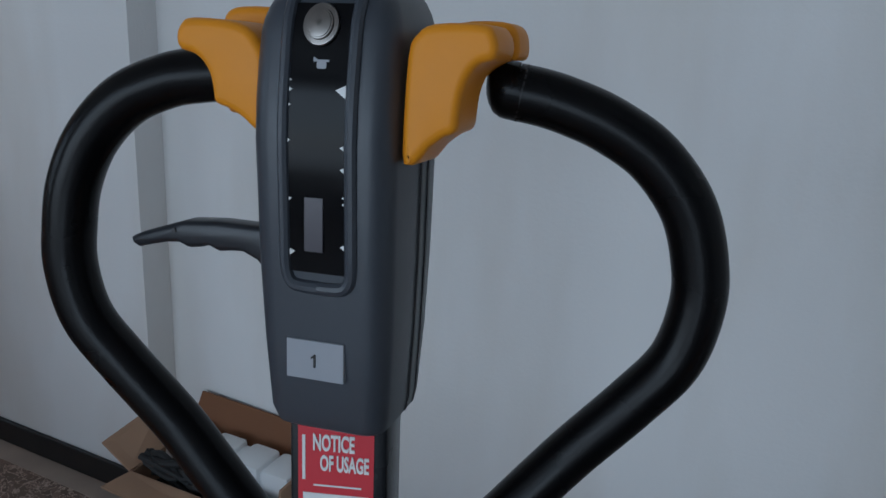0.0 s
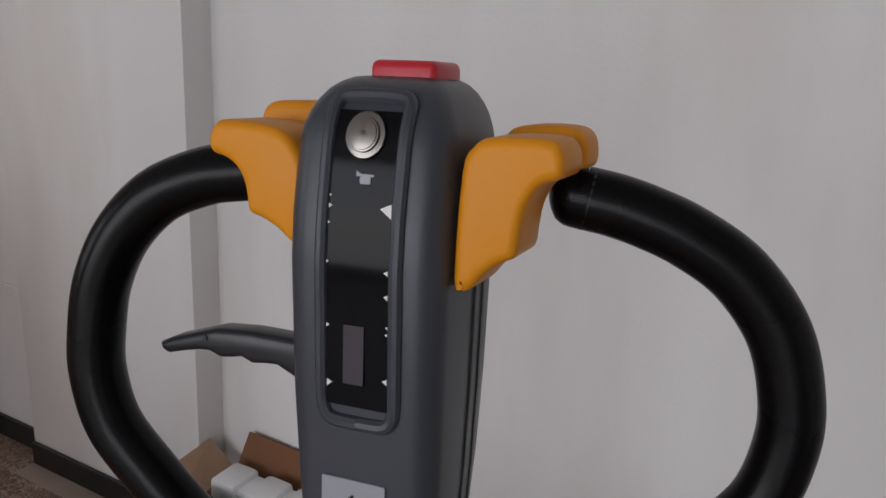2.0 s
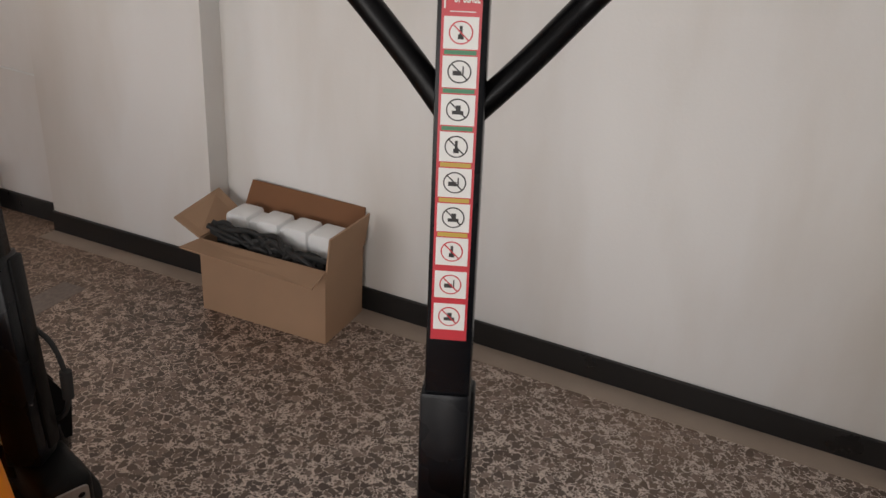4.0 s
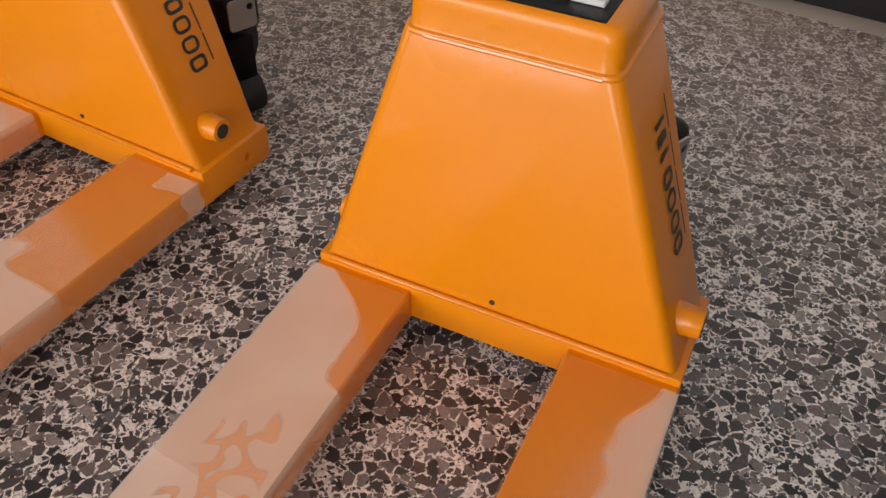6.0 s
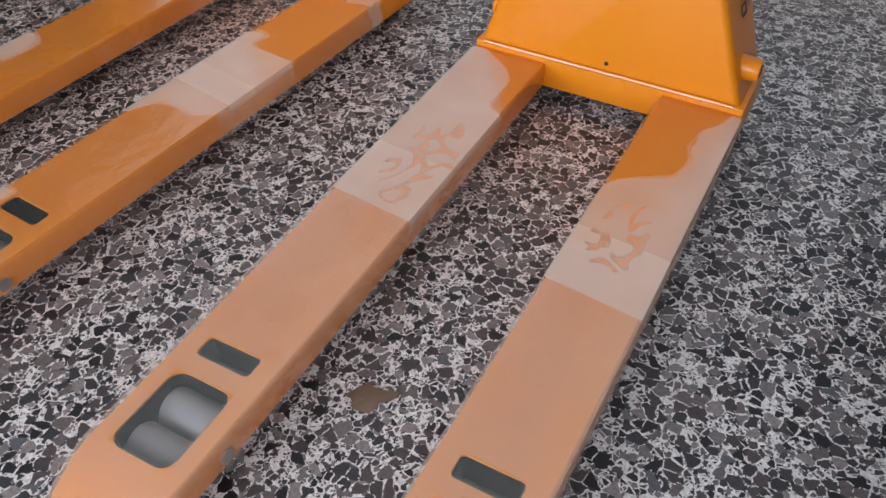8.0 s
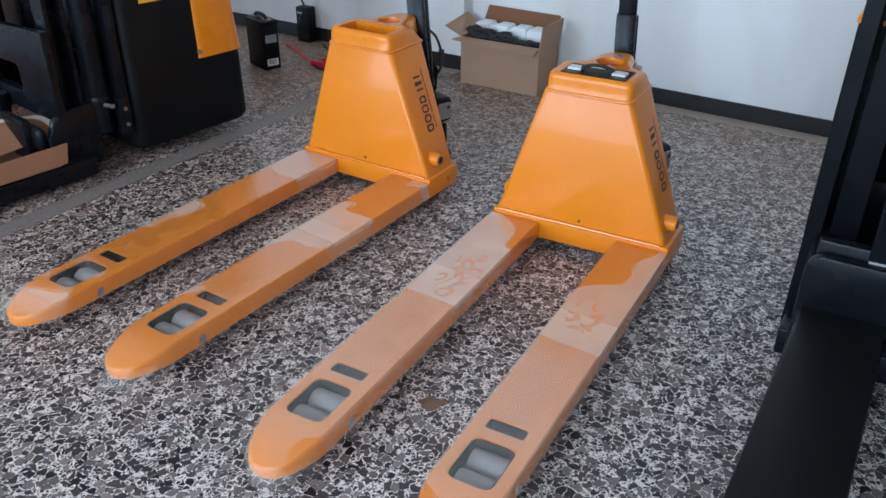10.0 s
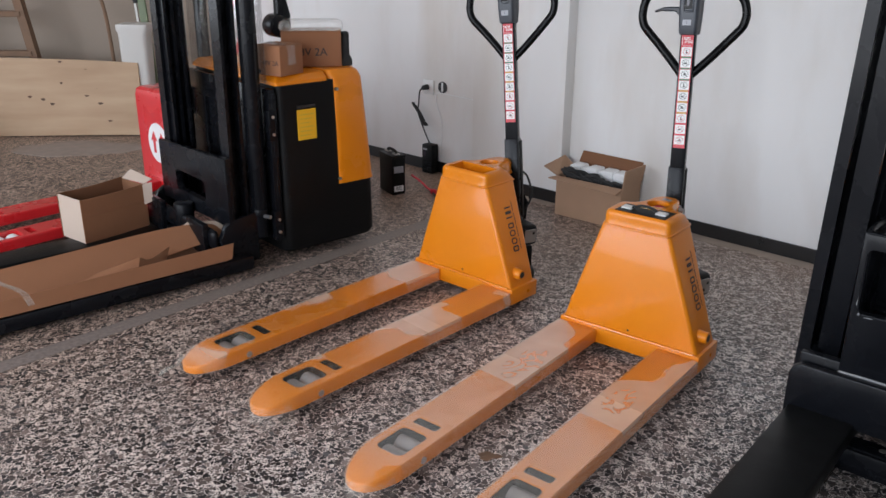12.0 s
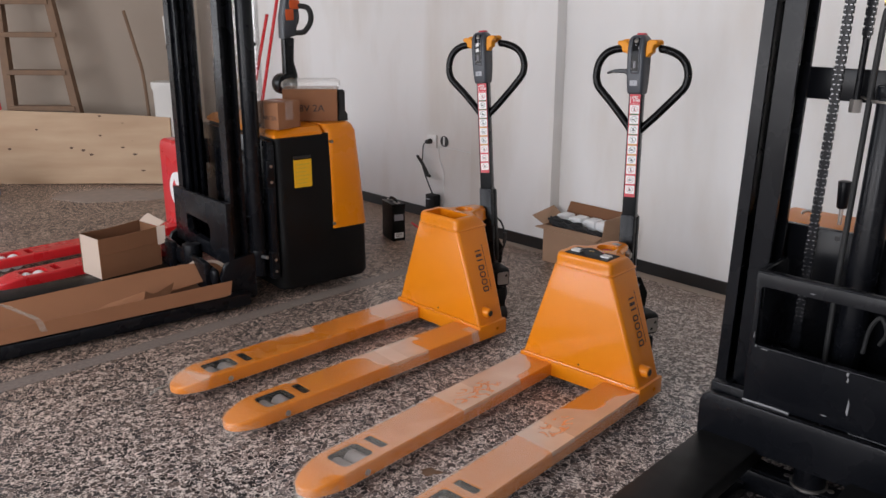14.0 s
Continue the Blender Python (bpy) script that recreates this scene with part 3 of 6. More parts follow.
def film_bm(o=0.003):
    """A loose skin of film round a fork, open at the heel."""
    h = FORK_W / 2 + o
    plan = [(-h, -0.012), (-h, -0.35), (-h - 0.001, -0.7), (-h, -1.06), (-h + 0.003, -1.093), (-h + 0.012, -1.127), (-h + 0.024, -1.156 - o), (-h + 0.040, -1.181 - o), (-h + 0.058, -1.192 - o), (0, -1.196 - o)]
    plan = plan + [(-x, y) for x, y in plan[-2::-1]]

    def top(y):
        return FORK_TOP + o if y > -1.05 else FORK_TOP + o - 0.022 * ((-1.05 - y) / 0.135) ** 1.3
    n = len(plan)
    bm = bmesh.new()
    rows = [[bm.verts.new((x, y, z if z else top(y))) for x, y in [(x * k, y) for x, y in plan]] for k, z in ((0.99, 0.029), (1.0, 0.05), (1.0, 0.075), (0.97, 0))]
    for v in rows[2]:
        v.co.z = min(0.078, top(v.co.y) - 0.008)
    for a, b in zip(rows, rows[1:]):
        for i in range(n - 1):
            bm.faces.new((a[i], a[i + 1], b[i + 1], b[i]))
    t = rows[-1]
    for i in range(n // 2):
        j = n - 1 - i
        if j - 1 > i + 1:
            bm.faces.new((t[i], t[i + 1], t[j - 1], t[j]))
        else:
            bm.faces.new((t[i], t[i + 1], t[j]))
    return bm


def make_truck(name, m, label, with_battery):
    t = thing(name, m, label, "pallet truck", "electric pallet trucks")
    for s in (-1, 1):
        bm = fork_bm()
        holes = [prism(rounded(-0.044, 0.044, -0.894, -0.859, 0.008), 0, 0.2), prism(rounded(-0.048, 0.048, -1.052, -0.924, 0.02), 0, 0.2)]
        bm = cut(bm, holes)
        bmesh.ops.translate(bm, vec=(s * FORK_X, 0, 0), verts=bm.verts)
        f = part("fork", bm, M_ORANGE, t, "orange painted steel fork")
        # black liners darken the openings, standing in for shade inside the hollow fork
        for nm, pl, low in (("slot_shade_liner", ((-0.0435, 0.0435, -0.8935, -0.8595, 0.0075), (-0.0415, 0.0415, -0.8915, -0.8615, 0.006)), 0.034), ("roller_shade_liner", ((-0.0475, 0.0475, -1.0515, -0.9245, 0.0195), (-0.0455, 0.0455, -1.0495, -0.9265, 0.018)), 0.034)):
            lin = cut(prism(rounded(*pl[0]), low, FORK_TOP - 0.003), [prism(rounded(*pl[1]), low + 0.002 if nm == "slot_shade_liner" else 0.0, 0.2)])
            bmesh.ops.translate(lin, vec=(s * FORK_X, 0, 0), verts=lin.verts)
            part(nm, lin, M_BLACK_MATT, f, "black liner in place of the shade inside the fork")
        for y in (-0.955, -1.018):
            part("load_roller", cyl((s * FORK_X - 0.040, y, 0.043), (s * FORK_X + 0.040, y, 0.043), 0.0300, bevel=0.005), M_ROLLER, f, "grey load roller")
        part("axle_cap", cyl((s * (FORK_X + 0.0765), -0.985, 0.052), (s * (FORK_X + 0.0795), -0.985, 0.052), 0.011, seg=16), M_STEEL, f)
        part("axle_cap", cyl((s * (FORK_X - 0.0795), -0.985, 0.052), (s * (FORK_X - 0.0765), -0.985, 0.052), 0.011, seg=16), M_STEEL, f)
        fb = film_bm()
        bmesh.ops.translate(fb, vec=(s * FORK_X, 0, 0), verts=fb.verts)
        wf = part("wrapping_film", fb, FILMS[with_battery, s], f, "clear wrinkled wrapping film")
        wf.visible_shadow = False
        # loose end of the film: crumpled round the tip, or a smooth sheet lying out from it
        spread = not with_battery and s < 0
        grid, rows = bmesh.new(), []
        for i in range(19):
            if spread:
                y = -1.055 - 0.0085 * i
                start = -0.078 + max(0.0, -1.10 - y) ** 1.5 * 1.9
                rows.append([grid.verts.new((-FORK_X + start - 0.085 * j / 5 * (0.75 + 0.25 * math.sin(0.45 * i + 0.6)), y - 0.035 * j / 5, 0.060 - 0.050 * j / 5 + 0.004 * math.sin(0.7 * i + j))) for j in range(6)])
                continue
            a = radians(-200 + 220 * i / 18)
            k = 0.5 + 0.5 * math.sin(2.3 * i + 1.7 * s) + 0.3 * math.sin(5.1 * i)
            row = []
            for j in range(6):
                u = j / 5
                rr = 1 + 0.0875 * u * (0.7 + 0.3 * k)
                row.append(grid.verts.new((s * FORK_X + 0.074 * rr * math.cos(a), -1.115 + 0.076 * rr * math.sin(a), max(0.003, 0.060 - 0.075 * u + 0.006 * math.sin(3.7 * i + 4 * u)))))
            rows.append(row)
        for p, q in zip(rows, rows[1:]):
            for j in range(5):
                grid.faces.new((p[j], p[j + 1], q[j + 1], q[j]))
        fl = part("film_end", grid, M_FILM_FLAP if spread else M_FILM_LOOSE, f, "crumpled loose end of the film")
        fl.visible_shadow = False
        if s > 0 and not with_battery:
            # crumpled end of the wrap at the heel
            h, rows = FORK_W / 2 + 0.0045, []
            tp = bmesh.new()
            for i in range(9):
                y = -0.014 - 0.005 * i
                rows.append([tp.verts.new((s * FORK_X + s * x, y + 0.006 * math.sin(31 * x + 2 * z * 90 + s), z + 0.0016 * math.sin(2.1 * i + 60 * x))) for x, z in ((h, 0.036), (h + 0.001, 0.055), (h, 0.074), (h - 0.006, FORK_TOP + 0.0045), (h - 0.025, FORK_TOP + 0.005), (h - 0.045, FORK_TOP + 0.0045), (h - 0.062, FORK_TOP + 0.005))])
            for p, q in zip(rows, rows[1:]):
                for j in range(6):
                    tp.faces.new((p[j], p[j + 1], q[j + 1], q[j]))
            te = part("film_heel", tp, M_FILM_FLAP, f, "crumpled film at the heel")
            te.visible_shadow = False
    # base frame with its front lip and weld
    base = box(-0.270, 0.270, 0.0, 0.168, 0.032, 0.098, 0.004)
    base = cut(base, [cyl((0.24, 0.110, 0.064), (0.3, 0.110, 0.064), 0.008, seg=12), cyl((-0.3, 0.110, 0.064), (-0.24, 0.110, 0.064), 0.008, seg=12)])
    b = part("base_frame", base, M_ORANGE, t)
    part("weld", tube([(-0.25, -0.001, 0.099), (0, -0.001, 0.099), (0.25, -0.001, 0.099)], 0.004, 8, 10), M_WELD, b)
    # body: a hollow hood narrowing upwards
    def ring(hw, y0, y1, z, r, dx=0.0):
        return [(x + dx, y, z) for x, y in rounded(-hw, hw, y0, y1, r, 5)]
    body = loft([ring(0.260, 0.004, 0.160, 0.096, 0.012), ring(0.2575, 0.003, 0.160, 0.106, 0.016), ring(0.128, 0.007, 0.186, 0.487, 0.018, -0.007), ring(0.1235, 0.011, 0.183, 0.494, 0.017, -0.007), ring(0.118, 0.016, 0.180, 0.497, 0.015, -0.007)])
    part("body", body, M_ORANGE, t, "orange painted sheet steel hood")
    # black disc drawn for the shade in a small hole
    part("drain_hole_disc", cyl((0.004, 0.0015, 0.117), (0.004, 0.006, 0.117), 0.004, seg=12), M_INK, t)
    for s in (-1, 1):
        pg = part("lift_boss", cyl((s * 0.225, 0.060, 0.148), (s * 0.272 if s > 0 else -0.256, 0.060, 0.148), 0.024, 0.0200, bevel=0.002), M_ORANGE, t)
        # black disc stands in for the shaded depth of the open bore
        part("bore_disc", cyl((s * 0.2715 if s > 0 else -0.2555, 0.060, 0.148), (s * 0.2735 if s > 0 else -0.2575, 0.060, 0.148), 0.0125, seg=20), M_INK, pg)
    # cap with a nose that holds the round well
    def cap_plan(k, d):
        """k: how far the outline is drawn in, d: how far its shoulders reach back."""
        left = [(-0.060 + k, 0.010 + k), (-0.096 + k, 0.010 + k), (-0.106 + k, 0.0120 + k), (-0.1135 + k, 0.0175 + k), (-0.118 + k, 0.028 + k), (-0.118 + k, 0.118 + d), (-0.112 + k, 0.131 + d - k), (-0.098 + k, 0.138 + 0.95 * d - k), (-0.078 + k, 0.150 + 0.85 * d - k), (-0.062 + k, 0.174 + 0.6 * d - k * 0.5), (-0.053 + k, 0.210 + 0.3 * d), (-0.048 + k, 0.242), (-0.036 + k * 0.7, 0.270 - k * 0.7), (-0.017, 0.283 - k)]
        return left + [(-x, y) for x, y in left[::-1]]
    rings = []
    for k, z in ((-0.0085, 0.461), (-0.0095, 0.465), (-0.0085, 0.470), (-0.0055, 0.4725), (-0.0045, 0.476), (-0.0035, 0.514), (-0.0025, 0.526), (-0.0005, 0.534), (0.0025, 0.5395), (0.006, 0.543), (0.011, 0.5445)):
        rings.append([(x - 0.005, y, 0.5445 - 0.68 * (0.5445 - z)) for x, y in cap_plan(k, 0.050 * min(1, (0.5445 - z) / 0.072))])
    cap = loft(rings)
    cuts = [cyl((-0.004, 0.172, 0.515), (-0.004, 0.172, 0.5446), 0.034, 0.0395, 32), prism(rounded(-0.093, 0.093, 0.017, 0.108, 0.004), 0.50 if not with_battery else 0.5395, 0.6)]
    cap = cut(cap, cuts)
    c = part("cap", cap, M_ORANGE, t)
    part("weld", tube([(-0.102, 0.0025, 0.4895), (-0.05, 0.0020, 0.4895), (0.0, 0.0022, 0.4895), (0.05, 0.0020, 0.4895), (0.102, 0.0025, 0.4895)], 0.0032, 8, 6), M_WELD, c)
    part("neck", prism(rounded(-0.043, 0.043, 0.14, 0.272, 0.03), 0.42, 0.468), M_ORANGE, t)
    if with_battery:
        pl = part("battery_lid", box(-0.0925, 0.0925, 0.0175, 0.1075, 0.5380, 0.5455, 0.001, 1), M_BLACK_MATT, t, "black battery lid with a carrying handle")
        for s in (-1, 1):
            br = part("handle_bracket", box(s * 0.063 - 0.019, s * 0.063 + 0.019, 0.044, 0.074, 0.5455, 0.5525, 0.0012, 1), M_ZINC, pl, "bright steel handle bracket")
            part("screw", cyl((s * 0.063, 0.059, 0.5525), (s * 0.063, 0.059, 0.5535), 0.0055, seg=16), M_ZINC, br)
        strip = []
        for i in range(13):
            u = -1 + i / 6
            x, z = u * 0.046, 0.5515 + 0.011 * (1 - u * u)
            strip.append([(x, 0.060 + dy, z + dz) for dy, dz in ((-0.009, 0), (-0.006, 0.004), (0.006, 0.004), (0.009, 0), (0.006, -0.003), (-0.006, -0.003))])
        part("carrying_handle", loft(strip), M_RUBBER, pl, "black moulded carrying handle")
        w = part("warning_label", box(-0.032, 0.032, 0.0885, 0.1065, 0.5455, 0.5460), M_STICKYEL, pl, "yellow warning label")
        part("label_field", box(-0.027, 0.012, 0.090, 0.105, 0.5460, 0.5463), M_WHITE, w)
        part("label_field", box(0.016, 0.030, 0.090, 0.105, 0.5460, 0.5463), M_STICKRED, w)
        for x in (-0.017, 0.003):
            part("pictogram", cyl((x, 0.0975, 0.5463), (x, 0.0975, 0.5466), 0.0065, seg=16), M_INK, w)
            part("pictogram", cyl((x, 0.0975, 0.5466), (x, 0.0975, 0.5468), 0.0052, seg=16), M_WHITE, w)
            part("pictogram", box(x - 0.003, x + 0.003, 0.095, 0.1005, 0.5468, 0.5470), M_INK, w)
        part("stop_knob", cyl((-0.001, 0.175, 0.512), (-0.001, 0.175, 0.533), 0.022, 0.0240, bevel=0.004), M_KNOB, t, "dark red mushroom knob in the well")
        part("bolt", cyl((0.046, 0.228, 0.515), (0.070, 0.228, 0.515), 0.0135, seg=6, bevel=0.001), M_STEEL, t, "bright steel bolt")
        st = part("number_label", prism([(-0.016, -0.011), (0.016, -0.011), (0.016, 0.011), (-0.016, 0.011)], 0, 0.0006), M_SILVERLABEL, t, "small silver label")
        st.matrix_local = pose(0.001, 0.236, 0.5447, 0, 0, -8)
        letters("10", 0.014, M_INK, st, pose(0, -0.005, 0.0008), "lettering", align="CENTER")
    else:
        part("well_knob", cyl((-0.004, 0.172, 0.510), (-0.004, 0.172, 0.520), 0.026, bevel=0.002), M_ORANGE, t)
    return t


TRUCK_A = pose(0.006, 0.006, 0, 0, 0, 1.5)
TRUCK_B = pose(-0.803, 0.076, 0, 0, 0, -2.5)
truck_a = make_truck("electric_pallet_truck", TRUCK_A, "orange electric pallet truck with battery, forks wrapped in clear film", True)
truck_b = make_truck("electric_pallet_truck", TRUCK_B, "orange electric pallet truck without its battery, forks in film", False)

# lettering on the hoods: a maker's name and small print, drawn as plain bars


def side_print(t):
    # the sloping right side of the hood
    foot, head = Vector((0.2565, 0.090, 0.11)), Vector((0.1220, 0.094, 0.487))
    up = (head - foot).normalized()
    along = Vector((0, 1, 0)) - up * up.y
    along.normalize()
    out = along.cross(up).normalized()
    m = Matrix.Translation(foot + out * 0.0012) @ Matrix((up, -along, out)).transposed().to_4x4()
    m = m @ Matrix.Translation((0.124, -0.003, 0)) @ Matrix.Diagonal((1.26, 1.4, 1, 1)) @ Matrix.Translation((-0.118, -0.0005, 0))
    x, gap = 0.118, 0.0052
    for i, w in enumerate((0.024, 0.026, 0.026, 0.023, 0, 0.014, 0.005, 0.014, 0.018)):
        if not w:
            x += 0.010
            continue
        if i < 4:
            r = prism(rounded(x, x + w - gap, -0.012, 0.013, 0.009 if i in (1, 2) else 0.006), 0, 0.0005)
            r = cut(r, [prism(rounded(x + 0.0042, x + w - gap - 0.0042, -0.0078, 0.0088, 0.004), -0.01, 0.01)])
        else:
            r = box(x, x + 0.0045, -0.012, 0.013, 0, 0.0005)
        r.transform(m)
        part("print_mark", r, M_INK, t)
        x += w
    for a, b in ((0.122, 0.158), (0.162, 0.198), (0.202, 0.240), (0.244, 0.280)):
        part("small_print", prism([(a, -0.0225), (b, -0.0225), (b, -0.0208), (a, -0.0208)], 0, 0.0005, m=m), M_INK, t)


for t in (truck_a, truck_b):
    side_print(t)

# ---- tillers: column, head, loop ----


def pad_bm(outline, y0, y1, r):
    """A moulded pad: a smooth outline in x, z, drawn out from y0 to y1 with well rounded edges."""
    n = len(outline)
    P = [Vector((x, 0, z)) for x, z in outline]
    fine = []
    for i in range(n):
        a, b, c, d = (P[(i + j) % n] for j in (-1, 0, 1, 2))
        for k in range(3):
            u = k / 3
            fine.append(0.5 * ((2 * b) + (c - a) * u + (2 * a - 5 * b + 4 * c - d) * u * u + (3 * b - a - 3 * c + d) * u ** 3))
    area = sum(a.x * b.z - b.x * a.z for a, b in zip(fine, fine[1:] + fine[:1]))
    sign = 1 if area > 0 else -1
    mid = []
    for i, p in enumerate(fine):
        d = (fine[(i + 2) % len(fine)] - fine[i - 2]).normalized()
        mid.append(Vector((-d.z, 0, d.x)) * sign)
    rings = []
    for k in range(5):
        a = radians(90 * k / 4)
        rings.append((y0 + r * (1 - math.sin(a)), r * (1 - math.cos(a))))
    rings = rings[::-1] + [(y0 + y1 - y, q) for y, q in rings]
    return loft([[p + w * q + Vector((0, y, 0)) for p, w in zip(fine, mid)] for y, q in rings])


LOOP_Y = 0.027


def make_tiller(m, number, lever, screens, label):
    t = thing("tiller", m, label, "tiller", "tillers")
    col = part("column", box(-0.0315, 0.0215, -0.020, 0.022, -0.62, -0.040, 0.003), M_BLACK, t, "black steel column")
    sl = part("column_sleeve", box(-0.0365, 0.0225, -0.025, 0.036, -0.875, -0.519, 0.006), M_BLACK, t)
    part("sleeve_flange", box(0.015, 0.027, 0.004, 0.040, -0.86, -0.529, 0.004), M_BLACK_MATT, t)
    # notice sticker
    st = part("notice_sticker", box(-0.0205, 0.0205, -0.0208, -0.0200, -0.455, -0.034), M_STICKRED, t, "white and red sticker with usage pictograms")
    st.location = (-0.006, 0, -0.0175)
    st.scale = (1, 1, 0.95)
    face = pose(0, -0.0211, 0, 90, 0, 0)
    letters("NOTICE", 0.0135, M_WHITE, st, face @ pose(-0.0125, -0.0515, 0) @ Matrix.Diagonal((0.46, 1, 1, 1)), "lettering", bold=0.0004)
    letters("OF USAGE", 0.0130, M_WHITE, st, face @ pose(-0.0085, -0.0635, 0) @ Matrix.Diagonal((0.44, 1, 1, 1)), "lettering", bold=0.0004)
    part("print_line", box(-0.012, 0.014, -0.0212, -0.0209, -0.0735, -0.0725), M_WHITE, st)
    part("pictogram", box(-0.0182, -0.0165, -0.0212, -0.0209, -0.070, -0.043), M_WHITE, st)
    z = -0.078
    for i in range(9):
        h = 0.0412
        part("sticker_field", box(-0.0178, 0.0178, -0.0212, -0.0208, z - h + 0.0075, z), M_WHITE, st)
        cz = z - 0.0165
        ring_m = M_STICKRED if i in (0, 6, 7, 8) else M_INK
        part("pictogram", cyl((0, -0.0211, cz), (0, -0.0214, cz), 0.0125, seg=24), ring_m, st)
        part("pictogram", cyl((0, -0.0213, cz), (0, -0.0216, cz), 0.0110, seg=24), M_WHITE, st)
        figure = [((-0.0015, 0.0015, -0.006, 0.007), (-0.003, 0.003, -0.007, -0.002)), ((-0.007, 0.002, -0.004, 0.001), (0.003, 0.0045, -0.004, 0.006)), ((-0.006, 0.006, -0.005, -0.001), (-0.002, 0.003, -0.001, 0.005))][i % 3]
        bm = None
        for x0, x1, z0, z1 in figure:
            bm = box(x0, x1, -0.0219, -0.0216, cz + z0, cz + z1, bm=bm)
        part("pictogram", bm, M_INK, st)
        slash = box(-0.0115, 0.0115, -0.0222, -0.0219, -0.0007, 0.0007)
        slash.transform(Matrix.Translation((0, 0, cz)) @ Matrix.Rotation(radians(45), 4, "Y"))
        part("pictogram", slash, ring_m, st)
        part("colour_bar", box(-0.0165, 0.0165, -0.0213, -0.0209, z - h + 0.0015, z - h + 0.0062), (M_STICKGREEN, M_STICKOCHRE, M_STICKRED)[i // 3], st)
        z -= h
    # loop of bent tube
    for s in (-1, 1):
        bow = ((0.076, 0.1220), (0.090, 0.1195), (0.1055, 0.1150), (0.126, 0.1065), (0.1495, 0.0910), (0.1690, 0.0655)) if s > 0 else ((0.076, 0.1260), (0.0950, 0.1243), (0.1150, 0.1205), (0.1400, 0.1090), (0.1605, 0.0880), (0.1730, 0.0620))
        pts = [(s * x + 0.001, LOOP_Y, z) for x, z in bow + ((0.1778, 0.0360), (0.1785, 0.0110), (0.1700, -0.0187), (0.1490, -0.0450), (0.1235, -0.0725))]
        pts += [(s * 0.106 + 0.001, LOOP_Y - 0.002, -0.0915), (s * 0.060, LOOP_Y - 0.012, -0.142), (s * 0.016 - 0.005, LOOP_Y - 0.020, -0.190)]
        lp = part("loop_tube", tube(pts, 0.0150, 24, 7), M_GRIP, t, "black painted bent tube")
        plug = [(0.0780, 0.01535), (0.0710, 0.0155), (0.0675, 0.0150), (0.0640, 0.0130), (0.0618, 0.0092), (0.0606, 0.0055), (0.0602, 0.0015)]
        part("end_plug", loft([[Vector((0.001 + s * x, LOOP_Y + q * math.cos(w), bow[0][1] + 0.16 * (0.0780 - x) + q * math.sin(w))) for w in [radians(18 * k) for k in range(20)]] for x, q in plug]), M_GRIP, lp)
        part("weld_seam", cyl((s * 0.0795 + 0.001, LOOP_Y, bow[0][1] - 0.0006), (s * 0.0785 + 0.001, LOOP_Y, bow[0][1] - 0.0004), 0.0151, seg=20), M_INK, lp)
    # head
    secs = [(-0.037, 0.030, -0.022, 0.028, 0.010), (-0.034, 0.0335, -0.027, 0.033, 0.012), (-0.026, 0.0355, -0.030, 0.036, 0.012), (0.010, 0.0378, -0.033, 0.041, 0.013), (0.05, 0.0392, -0.036, 0.044, 0.014),
            (0.11, 0.0400, -0.038, 0.046, 0.014), (0.130, 0.0399, -0.0368, 0.046, 0.014), (0.146, 0.0397, -0.0345, 0.0458, 0.014)]
    for k in range(1, 9):
        a = radians(90 * k / 8)
        q = 1 - math.cos(a)
        secs.append((0.1530 + 0.0335 * math.sin(a), 0.0395 - 0.0215 * q, -0.0330 + 0.0275 * q, 0.0455 - 0.018 * q, 0.014 - 0.005 * q))

    def front(z):
        for a, b in zip(secs, secs[1:]):
            if a[0] <= z <= b[0]:
                k = (z - a[0]) / (b[0] - a[0])
                return a[2] + (b[2] - a[2]) * k
        return secs[-1][2]
    head = part("head", loft([[(x * (1 - 1.6 * max(0, y)), y, z) for x, y in rounded(-hw, hw, y0, y1, r, 5)] for z, hw, y0, y1, r in secs]), M_GREY, t, "dark grey moulded plastic head")
    head.location = (-0.0032, -0.010, -0.0125)
    head.rotation_euler = (0, 0, radians(-11))
    head.scale = (0.9, 1, 1)
    for y0, y1 in ((0.0095, 0.0115), (0.0215, 0.0240)):
        for s in (-1, 1):
            pts = [(z, hw) for z, hw, *_ in secs[1:8]]
            bm = loft([[(s * (hw * (1 - 1.6 * y0) + 0.0004), y0, z), (s * (hw * (1 - 1.6 * y1) + 0.0004), y1, z), (s * (hw - 0.006), y1, z), (s * (hw - 0.006), y0, z)] for z, hw in pts])
            part("seam", bm, M_INK, head)
    # panel that follows the front, with its raised rim
    zs = [0.0495 + 0.0077 * i for i in range(17)]
    strip = []
    for z in zs:
        y = front(z) - 0.0012
        strip.append([(-0.0142, y, z), (0.0172, y, z), (0.0172, y + 0.003, z), (-0.0142, y + 0.003, z)])
    part("control_panel", loft(strip), M_GLOSS, head, "glossy black control panel")
    zt = zs[-1]
    right = [(0.0015, front(0.042), 0.0418), (0.013, front(0.042), 0.0421), (0.0175, front(0.043), 0.0440), (0.0198, front(0.046), 0.0485)] + [(0.0202, front(z) - 0.0002, z) for z in zs[1:]] + [(0.0192, front(zt + 0.0032), zt + 0.0032), (0.0150, front(zt + 0.0052), zt + 0.0052), (0.0015, front(zt + 0.0056), zt + 0.0056)]
    rim = right + [(0.003 - x, y, z) for x, y, z in right[-2::-1]]
    part("panel_rim", tube(rim, 0.0034, 10, 2, False), M_GREY, head)
    part("display", box(-0.0052, 0.0052, front(0.08) - 0.0018, front(0.08) - 0.0004, 0.060, 0.0855), M_DISPLAY, head, "grey display window")
